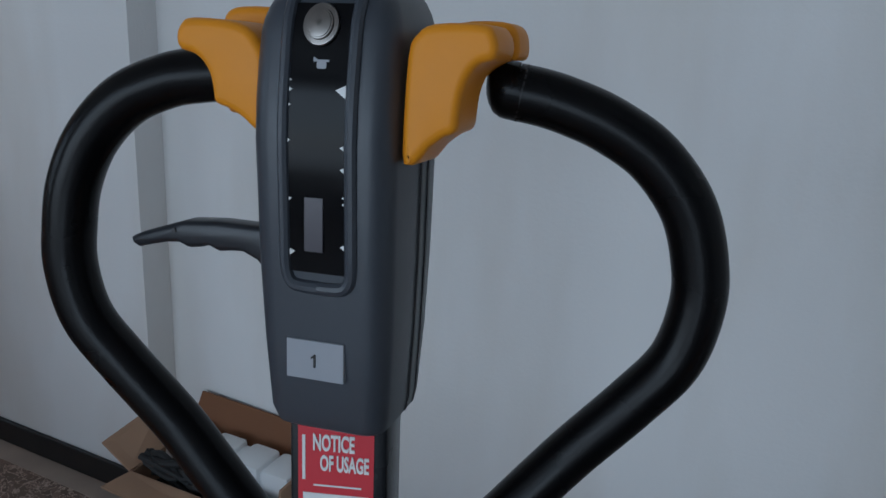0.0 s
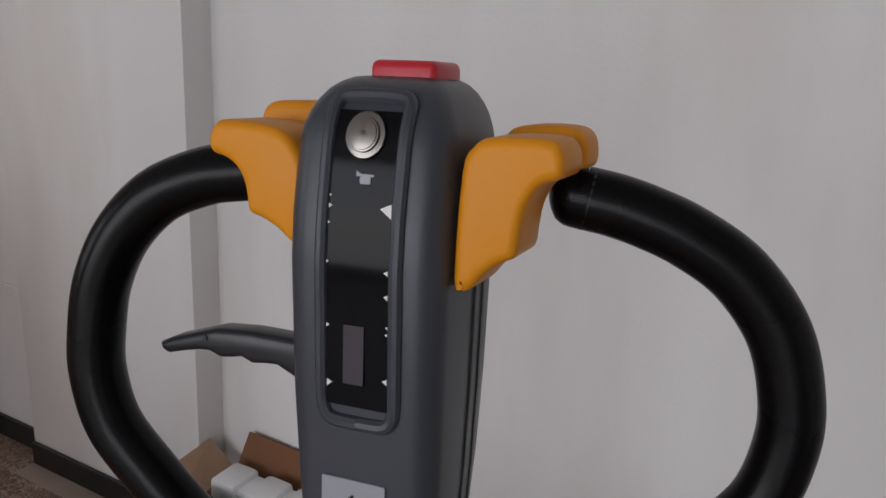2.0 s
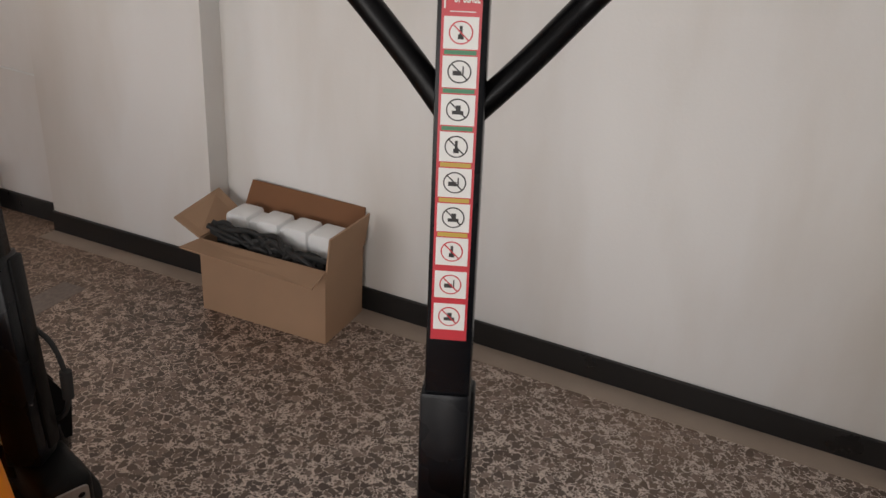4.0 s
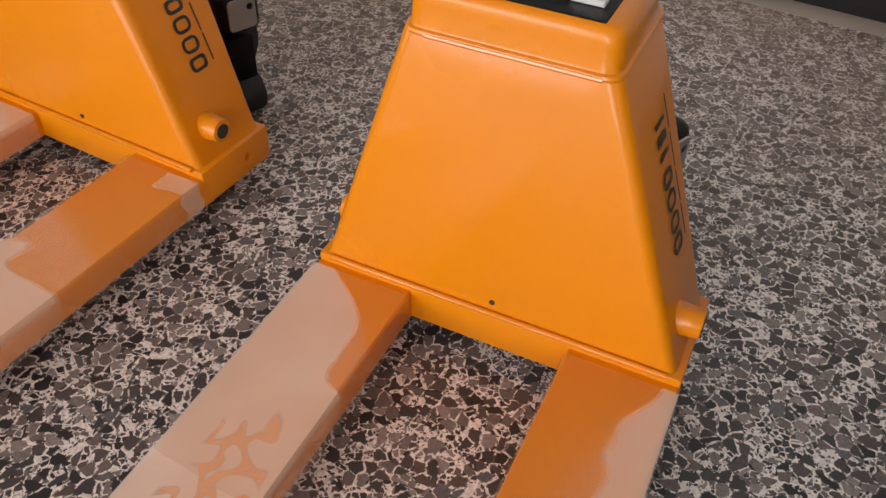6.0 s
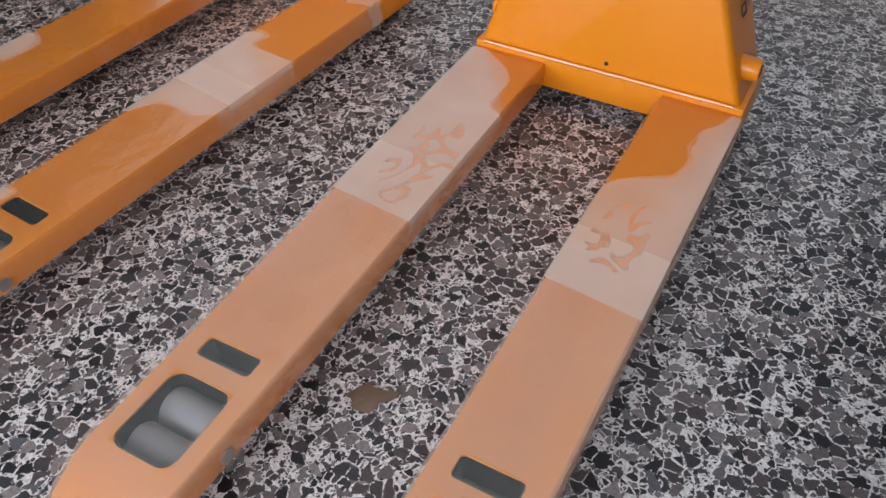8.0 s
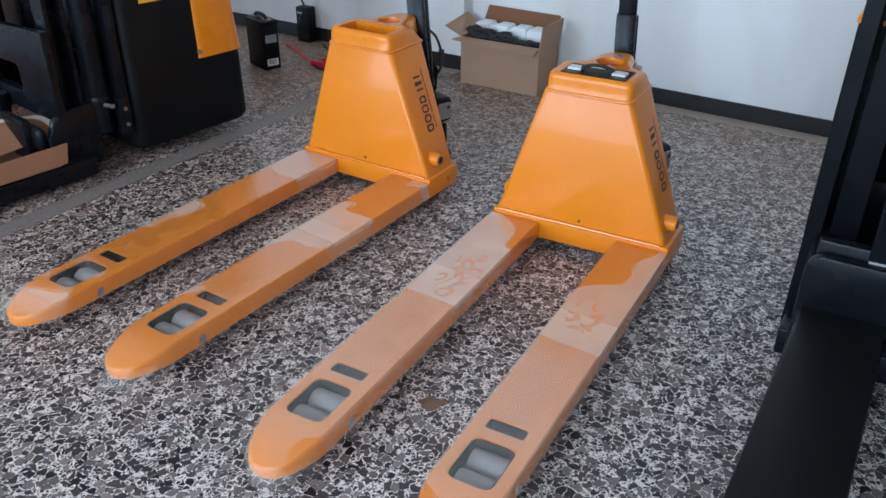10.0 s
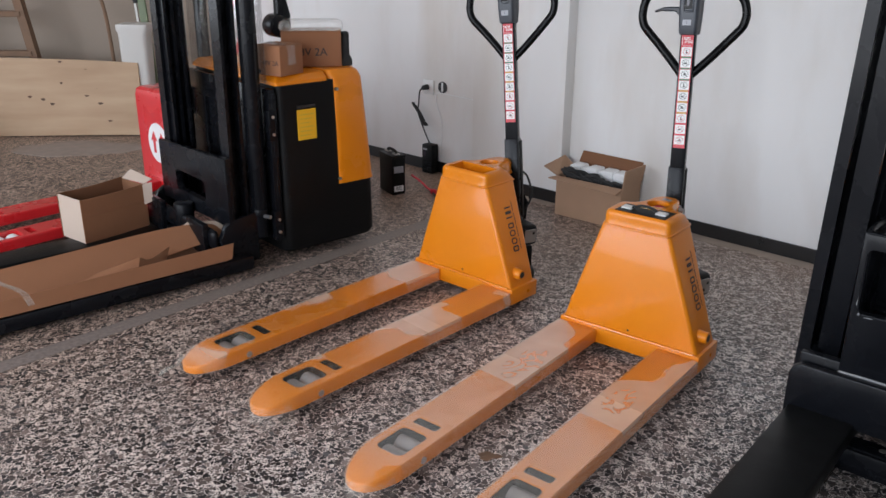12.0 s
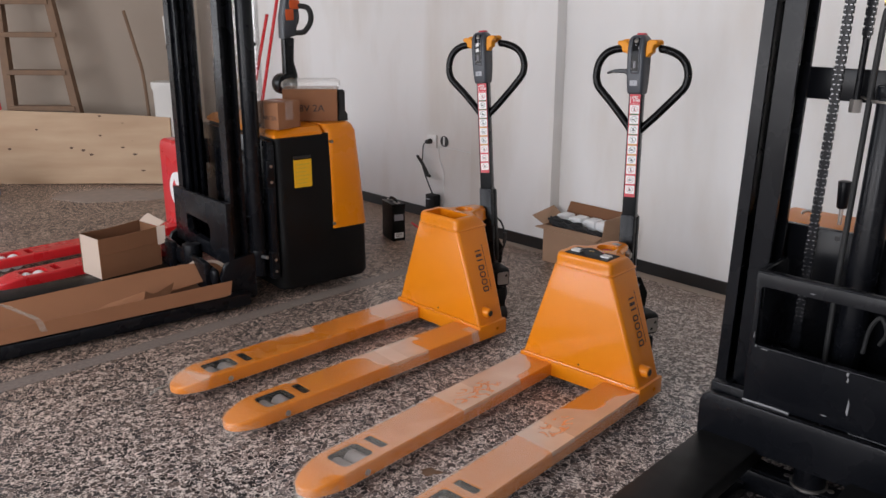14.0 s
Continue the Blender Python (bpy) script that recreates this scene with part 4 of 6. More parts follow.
    zb = 0.163
    tilt = math.atan2(front(0.171) - front(0.155), 0.016)
    bmtx = pose(0.0015, front(zb) - 0.0012, zb) @ Matrix.Rotation(radians(90) - tilt, 4, "X")
    bt = cyl((0, 0, 0), (0, 0, 0.0016), 0.0100, 0.0096, 40, 0.0004)
    for q, z in ((0.0074, 0.0030), (0.0066, 0.0036), (0.0052, 0.0034), (0.0036, 0.0035), (0.0020, 0.0036)):
        cyl((0, 0, 0.001), (0, 0, z), q, q - 0.0002, 40, 0.0002, bm=bt)
    bt.transform(bmtx)
    part("horn_button", bt, M_BUTTON, head, "round brushed steel button")
    hm = pose(0.003, front(0.147) - 0.0014, 0.1465) @ Matrix.Rotation(radians(90) - 0.5 * tilt, 4, "X")
    horn = prism(rounded(-0.0035, 0.0035, -0.0035, 0.0005, 0.001), 0, 0.0004)
    prism([(-0.006, 0.0005), (0.0055, 0.0005), (0.0055, 0.0018), (-0.003, 0.0018), (-0.006, 0.0036)], 0, 0.0004, bm=horn)
    horn.transform(hm @ Matrix.Diagonal((0.75, 0.75, 1, 1)))
    part("horn_mark", horn, M_SILVERLABEL, head)
    for side, z, k in ((-1, 0.139, 0.8), (-1, 0.135, 1.3), (-1, 0.128, 0.9), (-1, 0.112, 1), (-1, 0.085, 1.2), (-1, 0.060, 2.2), (1, 0.136, 4.2), (1, 0.110, 1.6), (1, 0.100, 1.6), (1, 0.087, 0.9), (1, 0.084, 0.9), (1, 0.064, 1.8)):
        y = front(z) - 0.0018
        s = 0.0012 * k
        bm = bmesh.new()
        v = [bm.verts.new(p) for p in ((0.0015 + side * 0.0155, y, z - s), (0.0015 + side * (0.0155 - 1.1 * s), y, z - 0.25 * s), (0.0015 + side * 0.0155, y, z + 0.2 * s))]
        w = [bm.verts.new(x.co + Vector((0, 0.0006, 0))) for x in v]
        bm.faces.new(v)
        bm.faces.new(w[::-1])
        for i in range(3):
            bm.faces.new((v[i], v[(i + 1) % 3], w[(i + 1) % 3], w[i]))
        part("film_tear", bm, M_WHITE, head)
    nl = part("number_label", box(-0.0185, 0.0155, front(0.018) - 0.0010, front(0.018) + 0.006, -0.0055, 0.0145, 0.0003, 1), M_SILVERLABEL, head, "silver number label")
    if number:
        letters(number, 0.0092, M_INK, nl, pose(-0.0015, front(0.018) - 0.0011, 0.0012, 90, 0, 0), "lettering", align="CENTER", bold=0.0002)
        part("numeral_flag", prism([(0.0002, 0.0066), (-0.0022, 0.0050), (-0.0022, 0.0040), (0.0002, 0.0053)][::-1], 0.0, 0.0004, 0, 1, pose(-0.0015, front(0.018) - 0.0010, 0.0012, 90, 0, 0)), M_INK, nl)
    else:
        part("print_bar", box(-0.0025, -0.0005, front(0.018) - 0.0014, front(0.018) - 0.0007, 0.001, 0.009), M_INK, nl)
    if screens:
        for z in (0.130, 0.106):
            part("panel_symbol", prism([(-0.009, -0.009), (-0.002, -0.009), (0.0, -0.003), (0.003, -0.008), (0.009, -0.006), (0.006, 0.002), (0.009, 0.008), (0.0, 0.009), (-0.003, 0.003), (-0.008, 0.006)], 0, 0.0005, m=pose(0, front(z) - 0.0014, z, 90, 0, 0)), M_WHITE, head)
    part("reverse_button", box(-0.0140, 0.0200, -0.004, 0.028, 0.176, 0.1935, 0.0035, 3), M_RED, head, "red reversing button on top")
    for s in (-1, 1):
        out1 = [(0.030, 0.104), (0.032, 0.150), (0.0370, 0.1605), (0.047, 0.1650), (0.073, 0.1655), (0.0800, 0.1625), (0.0825, 0.156), (0.0805, 0.1505), (0.0735, 0.1485), (0.0680, 0.1435), (0.0640, 0.135), (0.0625, 0.126), (0.0610, 0.1165), (0.054, 0.1130), (0.046, 0.1075), (0.039, 0.1000), (0.034, 0.0985)]
        if s < 0:
            out1 = [(x, 0.1485 + (z - 0.1485) * 0.72) if z < 0.1485 else (x, z - 0.30 * max(0, 0.052 - x)) for x, z in out1]
        else:
            out1 = [(x + 0.003, 0.1485 + (z - 0.1485) * 0.93) if z < 0.1485 else (x + 0.003, z) for x, z in out1]
        root, wide = (0.038, 0.82) if s > 0 else (0.034, 0.98)
        k = [(s * (root + (x - 0.034) * wide) / 0.9, z) for x, z in out1]
        th = part("throttle", pad_bm(k, -0.026, 0.010, 0.0045), M_YELLOW, head, "yellow plastic thumb throttle", 50)
        part("throttle_end", cyl((s * 0.0610, -0.008, 0.1290), (s * 0.0680 if s > 0 else -0.0633, -0.008, 0.1300), 0.0105, 0.0100, 24, 0.001), M_YELLOW, th)
        out2 = [(0.034, 0.135), (0.038, 0.160), (0.047, 0.1675), (0.072, 0.1685), (0.0815, 0.1655), (0.0845, 0.158), (0.083, 0.151), (0.075, 0.1505), (0.066, 0.147), (0.05, 0.137)]
        k = [(s * (root + (x - 0.034) * wide) / 0.9, z + (0.005 if s < 0 else 0.0)) for x, z in out2]
        part("throttle", pad_bm(k, 0.018, 0.046, 0.0045), M_YELLOW, head, "", 50)
    if lever:
        out3 = [(-0.036, 0.0470), (-0.060, 0.0490), (-0.090, 0.0495), (-0.108, 0.0480), (-0.122, 0.0430), (-0.133, 0.0370), (-0.1395, 0.0320), (-0.1385, 0.0285), (-0.1350, 0.0275), (-0.128, 0.0315), (-0.119, 0.0345), (-0.112, 0.0352), (-0.106, 0.0328), (-0.100, 0.0338), (-0.095, 0.0352), (-0.089, 0.0326), (-0.083, 0.0336), (-0.076, 0.0340), (-0.068, 0.0300), (-0.060, 0.0210), (-0.052, 0.0065), (-0.036, -0.0025)]
        out3 = [(0.0200 + 1.150 * (-0.036 + (x + 0.036) * 1.09), z + 0.0102 + max(0, -0.125 - x) * 0.25) for x, z in out3]
        lv = part("lowering_lever", prism(out3, -0.019, -0.003, 0.003, 2, Matrix.Rotation(radians(90), 4, "X")), M_LEVER, head, "dark grey lowering lever", 50)
        part("pin", cyl((-0.118, 0.0022, 0.0526), (-0.118, 0.004, 0.0526), 0.0014, seg=10), M_INK, lv)
    return t


TILL_A = (-0.066, 0.437, 1.149)
TILL_B = (-0.849, 0.427, 1.136)
tiller_a = make_tiller(pose(*TILL_A, -6.1, -2.0, 17), "1", True, False, "black tiller with grey head and yellow throttles, label 1")
tiller_b = make_tiller(pose(*TILL_B, -6.3, -5.5, 22), "", False, True, "black tiller with grey head and yellow throttles, white symbols")

# drive units below the noses


def make_drive(m, label, loop, up=0.0, k=1.0):
    t = thing("drive_unit", m, label, "drive unit", "drive units")
    part("drive_wheel", cyl((-0.04, 0, 0.10), (0.04, 0, 0.10), 0.10, bevel=0.01), M_RUBBER, t)
    part("motor_housing", box(-0.06, 0.195 * k, -0.042, 0.042, 0.240 - 0.105 * k + up, 0.240 + up, 0.020, 3), M_BLACK_MATT, t, "black cast motor housing")
    pl = prism(rounded(-0.028, 0.028, -0.034 * k, 0.034 * k, 0.008), 0, 0.004, 0.001, 1, pose(0.1945 * k, 0, 0.240 - 0.053 * k + up, 90, 0, 90))
    pl = cut(pl, [cyl((0.15, y, z + up), (0.22, y, z + up), 0.0065, seg=14) for y, z in ((-0.016, 0.240 - 0.040 * k), (0.016, 0.240 - 0.040 * k), (0.0, 0.240 - 0.070 * k))])
    part("end_plate", pl, M_STEEL, t, "bright end plate with three holes")
    part("castor", cyl((0.13, -0.03, 0.045), (0.13, 0.03, 0.045), 0.042, bevel=0.006), M_RUBBER, t)
    part("castor_fork", box(0.11, 0.15, -0.026, 0.026, 0.075, 0.14 + up, 0.004), M_BLACK_MATT, t)
    part("turntable", cyl((0, 0, 0.225), (0, 0, 0.262 + up), 0.068, 0.060, bevel=0.004), M_BLACK, t)
    part("turntable_neck", cyl((0, -0.05, 0.26), (0, -0.06, 0.44), 0.034, 0.030), M_BLACK, t)
    for s in (-1, 1):
        part("hinge_plate", prism([(-0.045, 0.255), (0.06, 0.255), (0.068, 0.33), (0.03, 0.40), (-0.02, 0.40)], 0.034, 0.042, 0.001, 1, Matrix(((0, 0, s, 0), (1, 0, 0, 0), (0, 1, 0, 0), (0, 0, 0, 1)))), M_BLACK_MATT, t)
        part("hinge_bolt", cyl((s * 0.040, 0.01, 0.37), (s * 0.050, 0.01, 0.37), 0.010, seg=6), M_STEEL, t)
    part("gas_strut", cyl((0.046, -0.045, 0.30), (0.046, -0.052, 0.515), 0.009, seg=14), M_STEEL, t, "bright steel strut")
    part("strut_eye", cyl((0.040, -0.052, 0.515), (0.054, -0.052, 0.515), 0.013, seg=16), M_STEEL, t)
    if loop:
        part("cable", tube([(0.03, 0.03, 0.48), (0.060, 0.045, 0.455), (0.085, 0.05, 0.40), (0.085, 0.045, 0.35), (0.06, 0.035, 0.315), (0.02, 0.03, 0.31)], 0.0045, 8, 6), M_RUBBER, t)
        part("cable_plug", cyl((0.084, 0.05, 0.415), (0.086, 0.048, 0.365), 0.010, 0.009, 12), M_RUBBER, t)
    part("cable", tube([(0.045, 0.0, 0.42), (0.07, -0.02, 0.34), (0.06, -0.04, 0.27), (0.05, -0.03, 0.23)], 0.005, 8, 6), M_RUBBER, t)
    return t


make_drive(pose(0.010, 0.330, 0, 0, 0, -22), "black drive unit with bright end plate under the truck", False, 0.05, 0.84)
make_drive(pose(-0.805, 0.415, 0, 0, 0, -22), "black drive unit with bright end plate and cables", True, 0.03, 0.86)

# ---- stackers ----


def chain(x, y, z0, z1, t, label=""):
    """A leaf chain hanging at x, y: black plates, and bright strips standing in for glints on the links."""
    bm, worn, z, i = None, None, z0, 0
    while z < z1:
        for k in ((-0.0105, 0.0105) if i % 2 else (-0.0065, 0.0065)):
            bm = box(x + k - 0.0020, x + k + 0.0020, y - 0.0055, y + 0.0055, z - 0.004, z + 0.0155, bm=bm)
            worn = box(x + k * 0.9 - 0.0028, x + k * 0.9 + 0.0028, y - 0.0066, y - 0.0050, z + 0.0040, z + 0.0066, bm=worn)
        bm = box(x - 0.0095, x + 0.0095, y - 0.004, y + 0.004, z, z + 0.0127, bm=bm)
        z += 0.0127
        i += 1
    c = part("chain", bm, M_BLACK, t, label)
    part("glint_strip", worn, M_CHAIN, c, "bright strips in place of glints on the links")


def channel_bm(x, y0, y1, z0, z1, s, flange=0.04, t=0.011):
    """An upright steel channel, its web at x on the outer side, open towards the middle."""
    e = 0.014
    plan = [(0, y0), (flange, y0), (flange, y0 + e), (t, y0 + e), (t, y1 - e), (flange, y1 - e), (flange, y1), (0, y1)]
    return prism([(x - s * u, v) for u, v in plan][::s], z0, z1, 0.003, 2)


def make_stacker(m, label, dz, large):
    """dz: how far the carriage and the forks stand above their usual height; large: with a twin cylinder mast, a deep body and a tiller."""
    t = thing("stacker", m, label, "stacker", "stackers")
    # legs, cross frame
    for s in (-1, 1):
        lx, top = ((0.375 if s > 0 else 0.235), 0.084) if large else (0.225, 0.075)
        part("leg", box(s * lx - 0.06, s * lx + 0.06, -1.52, -0.30, 0.020, top, 0.008), M_BLACK, t, "black support leg")
        fx = 0.225 if large else 0.213
        bm = box(s * fx - 0.088, s * fx + 0.088, -1.56, -0.452, 0.165 + dz, 0.222 + dz, 0.010)
        fk = part("fork", bm, M_BLACK_MATT, t, "black steel fork")
        part("fork_heel", box(s * fx - 0.086, s * fx + 0.086, -0.475, -0.445, 0.20 + dz, 0.37 + dz, 0.006), M_BLACK, fk)
        part("gusset", prism([(-0.24, 0.035), (-0.415, 0.035), (-0.420, 0.17), (-0.395, 0.225), (-0.355, 0.250), (-0.24, 0.265)] if large else [(-0.30, 0.035), (-0.495, 0.035), (-0.495, 0.22), (-0.47, 0.285), (-0.42, 0.315), (-0.30, 0.33)], -0.016, 0.016, 0.004, 2, Matrix(((0, 0, 1, s * (0.360 if large else 0.300)), (1, 0, 0, 0), (0, 1, 0, 0), (0, 0, 0, 1)))), M_BLACK, t, "rounded black gusset plate")
    if large:
        cb = box(-0.355, 0.355, -0.452, -0.415, 0.255 + dz, 0.345 + dz, 0.022, 3)
    else:
        cb = prism([(-0.312, 0.205), (0.312, 0.205), (0.312, 0.315), (0.304, 0.335), (0.285, 0.347), (-0.285, 0.347), (-0.304, 0.335), (-0.312, 0.315)], 0.486, 0.512, 0.004, 2, Matrix.Rotation(radians(90), 4, "X"))
    part("cross_frame", cb, M_BLACK, t)
    part("bottom_frame", box(-0.34, 0.34, -0.46, -0.38, 0.045, 0.115, 0.006), M_BLACK, t)
    if large:
        uy0, uy1, iy0, iy1, hw = -0.335, -0.262, -0.320, -0.270, 0.345
    else:
        uy0, uy1, iy0, iy1, hw = -0.350, -0.205, -0.332, -0.230, 0.350
    part("lift_foot", cyl((0.0, -0.42, 0.10), (0.0, -0.42, 0.255), 0.045, bevel=0.004), M_BLACK, t)
    part("foot_ring", cyl((0.0, -0.42, 0.118), (0.0, -0.42, 0.126), 0.052), M_STEEL, t)
    # mast
    for s in (-1, 1):
        outer = channel_bm(s * (hw - 0.064), uy0, uy1, 0.06, 2.05, -s, 0.064) if large else channel_bm(s * hw, uy0, uy1, 0.06, 2.05, s, 0.034)
        part("outer_upright", outer, M_BLACK, t, "black mast upright")
        part("inner_upright", channel_bm(s * (hw - (0.067 if large else 0.050)), iy0, iy1, 0.12, 2.07, s, 0.042 if large else 0.058), M_BLACK, t)
        if not large:
            part("mast_stop", box(s * 0.3505, s * 0.356, -0.31, -0.27, 1.18, 1.30) if s > 0 else box(-0.356, -0.3505, -0.31, -0.27, 1.18, 1.30), M_CHROME, t)
    for z in ((0.34, 2.0) if large else (0.34, 1.19, 2.0)):
        part("cross_member", box(-0.30, 0.30, -0.232, -0.215, z, z + 0.088, 0.003), M_BLACK, t)
    # carriage in front of the uprights: a plate with a wide window
    cg = prism([(-0.330, 0.205), (0.375, 0.215), (0.375, 0.535), (-0.330, 0.497)], 0.345, 0.375, 0.006, 2, Matrix.Rotation(radians(90), 4, "X")) if large else box(-0.197, 0.197, -0.482, -0.456, 0.345 + dz, 0.740 + dz, 0.006)
    cg = cut(cg, [prism(rounded(-0.155, 0.155, 0.285, 0.385, 0.025) if large else rounded(-0.179, 0.179, 0.520 + dz, 0.697 + dz, 0.012), -1, 1, m=Matrix.Rotation(radians(90), 4, "X"))])
    part("carriage", cg, M_BLACK, t, "black fork carriage")
    for s in (-1, 1):
        part("carriage_arm", box(s * 0.318 - 0.008, s * 0.318 + 0.008, -0.346, -0.325, 0.23, 0.48, 0.004) if large else box(s * 0.187 - 0.01, s * 0.187 + 0.01, -0.458, -0.30, 0.36 + dz, 0.74 + dz, 0.004), M_BLACK, t)
    if large:
        for s in (-1, 1):
            part("lift_cylinder", cyl((s * 0.352, -0.212, 0.14), (s * 0.352, -0.212, 2.0), 0.039, bevel=0.003), M_BLACK, t, "black lift cylinder")
            part("cylinder_collar", cyl((s * 0.352, -0.212, 0.24), (s * 0.352, -0.212, 0.275), 0.042, bevel=0.003), M_BLACK, t)
            part("hose_fitting", cyl((s * 0.385, -0.212, 0.245), (s * 0.425, -0.200, 0.245), 0.009, seg=10), M_CHROME, t)
        chain(-0.215, -0.250, 0.40, 1.95, t, "steel leaf chain")
        chain(0.215, -0.250, 0.40, 1.95, t)
    else:
        part("lift_cylinder", cyl((0.0, -0.285, 0.12), (0.0, -0.285, 1.22), 0.040, bevel=0.003), M_BLACK, t, "black lift cylinder")
        part("piston", cyl((0.0, -0.285, 1.22), (0.0, -0.285, 1.95), 0.024), M_CHROME, t)
        part("cylinder_cap", cyl((0.0, -0.285, 1.215), (0.0, -0.285, 1.245), 0.044, bevel=0.003), M_BLACK, t)
        part("cylinder_clip", tube([(-0.10, -0.225, 1.205), (-0.05, -0.300, 1.205), (0.0, -0.331, 1.205), (0.05, -0.300, 1.205), (0.10, -0.225, 1.205)], 0.004, 8, 6), M_STEEL, t)
        for s in (-1, 1):
            chain(s * 0.133, -0.330, 0.40 + dz, 1.95, t, "steel leaf chain")
            chain(s * 0.102, -0.255, 1.36, 1.95, t)
            part("chain_anchor", cyl((s * 0.102, -0.255, 1.18), (s * 0.102, -0.255, 1.36), 0.009, seg=12), M_BLACK, t)
            part("anchor_nut", cyl((s * 0.102, -0.255, 1.165), (s * 0.102, -0.255, 1.20), 0.016, seg=6), M_STEEL, t)
        part("hose", tube([(-0.052, -0.30, 0.30), (-0.056, -0.30, 0.7), (-0.055, -0.30, 1.1), (-0.053, -0.30, 1.40), (-0.045, -0.295, 1.44)], 0.008, 10, 5), M_RUBBER, t)
        part("hose_fitting", cyl((-0.060, -0.295, 1.455), (-0.02, -0.290, 1.455), 0.011, seg=12), M_BRASS, t)
        part("hose", tube([(0.09, -0.34, 0.56), (0.105, -0.35, 0.60), (0.085, -0.35, 0.64), (0.06, -0.34, 0.60), (0.05, -0.33, 0.52)], 0.006, 8, 5), M_RUBBER, t)
        # welds, chipped paint and scuffs on the carriage
        cy = -0.4835
        part("weld_seam", tube([(-0.195, cy, 0.347 + dz), (-0.15, cy - 0.002, 0.349 + dz), (-0.10, cy, 0.348 + dz), (-0.06, cy - 0.001, 0.347 + dz)], 0.0035, 8, 4), M_SCUFF, t, "rough weld with chipped paint")
        part("weld_seam", tube([(0.10, cy, 0.347 + dz), (0.15, cy - 0.002, 0.349 + dz), (0.195, cy, 0.347 + dz)], 0.0035, 8, 4), M_BLACK, t)
        for x, z, w, h in ((0.076, 0.515, 0.004, 0.010), (0.078, 0.496, 0.003, 0.008), (0.088, 0.420, 0.0035, 0.026), (-0.181, 0.552, 0.004, 0.012), (-0.175, 0.520, 0.003, 0.004), (-0.150, 0.515, 0.012, 0.0015), (-0.040, 0.708, 0.008, 0.0015), (0.03, 0.375, 0.010, 0.002)):
            chip = prism([(x - w, z - 0.6 * h), (x + 0.5 * w, z - h), (x + w, z + 0.3 * h), (x - 0.2 * w, z + h)], 0.4818, 0.4826, m=Matrix.Rotation(radians(90), 4, "X") @ Matrix.Translation((0, dz, 0)))
            part("scuff", chip, M_SCUFF, t, "pale scuff in the paint")
        # rolled lips round the window of the carriage
        wx, wa, wb = 0.179, 0.520 + dz, 0.697 + dz
        part("window_lip", tube([(-wx + 0.012, cy + 0.001, wa), (0, cy + 0.001, wa), (wx - 0.012, cy + 0.001, wa)], 0.003, 8, 3), M_BLACK, t)
        part("window_lip", tube([(-wx, cy + 0.001, wa + 0.012), (-wx, cy + 0.001, (wa + wb) / 2), (-wx, cy + 0.001, wb - 0.012)], 0.003, 8, 3), M_BLACK, t)
        part("window_lip", tube([(-0.19, cy + 0.001, 0.738 + dz), (0, cy + 0.001, 0.738 + dz), (0.19, cy + 0.001, 0.738 + dz)], 0.003, 8, 3), M_BLACK, t)
        for x in (-0.062, 0.062):
            part("foot_bolt", cyl((x, -0.42, 0.112), (x, -0.42, 0.124), 0.010, seg=6), M_STEEL, t)
        part("foot_plate", box(-0.16, 0.16, -0.452, -0.388, 0.1155, 0.1215, 0.002, 1), M_BLACK, t)
    # tower of the drive body
    kx, ky, kz = (1.0, 0.88, 1.0) if large else (0.86, 0.46, 0.915)

    y_front = -0.125 if large else -0.16

    def ring(hw, y0, y1, z, r):
        return [(x * kx, y_front + (y + 0.16) * ky, z * kz) for x, y in rounded(-hw, hw, y0, y1, r, 5)]
    part("body", loft([ring(0.405, -0.15, 0.405, 0.045, 0.05), ring(0.420, -0.16, 0.42, 0.07, 0.055), ring(0.420, -0.16, 0.415, 0.30, 0.055), ring(0.414, -0.16, 0.385, 0.60, 0.05), ring(0.408, -0.16, 0.350, 0.835, 0.045)]), M_BLACK_MATT, t, "black body shell")
    deck_end = 0.140 if large else 0.36
    part("deck", loft([ring(0.411, -0.163, deck_end, 0.832, 0.012), ring(0.411, -0.163, deck_end, 0.846, 0.014), ring(0.385, -0.140, deck_end - 0.002, 0.868, 0.012), ring(0.372, -0.128, deck_end - 0.003, 0.872, 0.010)]), M_ORANGE, t, "orange painted deck")
    if large:
        part("rear_cover", loft([ring(0.4255, 0.150, 0.422, 0.334, 0.05), ring(0.4250, 0.150, 0.418, 0.352, 0.055), ring(0.421, 0.150, 0.394, 0.60, 0.055), ring(0.416, 0.150, 0.366, 0.835, 0.05), ring(0.405, 0.150, 0.350, 0.862, 0.045), ring(0.388, 0.152, 0.332, 0.876, 0.038)]), M_ORANGE, t, "orange painted rear cover")
    for s in (-1, 1):
        for y, z in ((0.185, 0.36), (0.185, 0.79)) if large else ():
            part("cover_screw", cyl((s * 0.41, y * 0.88 + 0.015, z), (s * 0.4285, y * 0.88 + 0.015, z), 0.008, seg=12), M_STEEL, t)
        if large:
            lb = part("instruction_label", box(*sorted((s * 0.4120, s * 0.4175)), -0.03, 0.065, 0.575, 0.715), M_STICKYEL, t, "yellow instruction label")
            part("print_bar", box(*sorted((s * 0.4120, s * 0.4172)), -0.03, 0.065, 0.722, 0.734), M_INK, lb)
            for i in range(6):
                part("print_bar", box(*sorted((s * 0.4170, s * 0.4178)), -0.02, 0.055 - 0.01 * (i % 3), 0.69 - 0.019 * i, 0.693 - 0.019 * i), M_STICKOCHRE, lb)
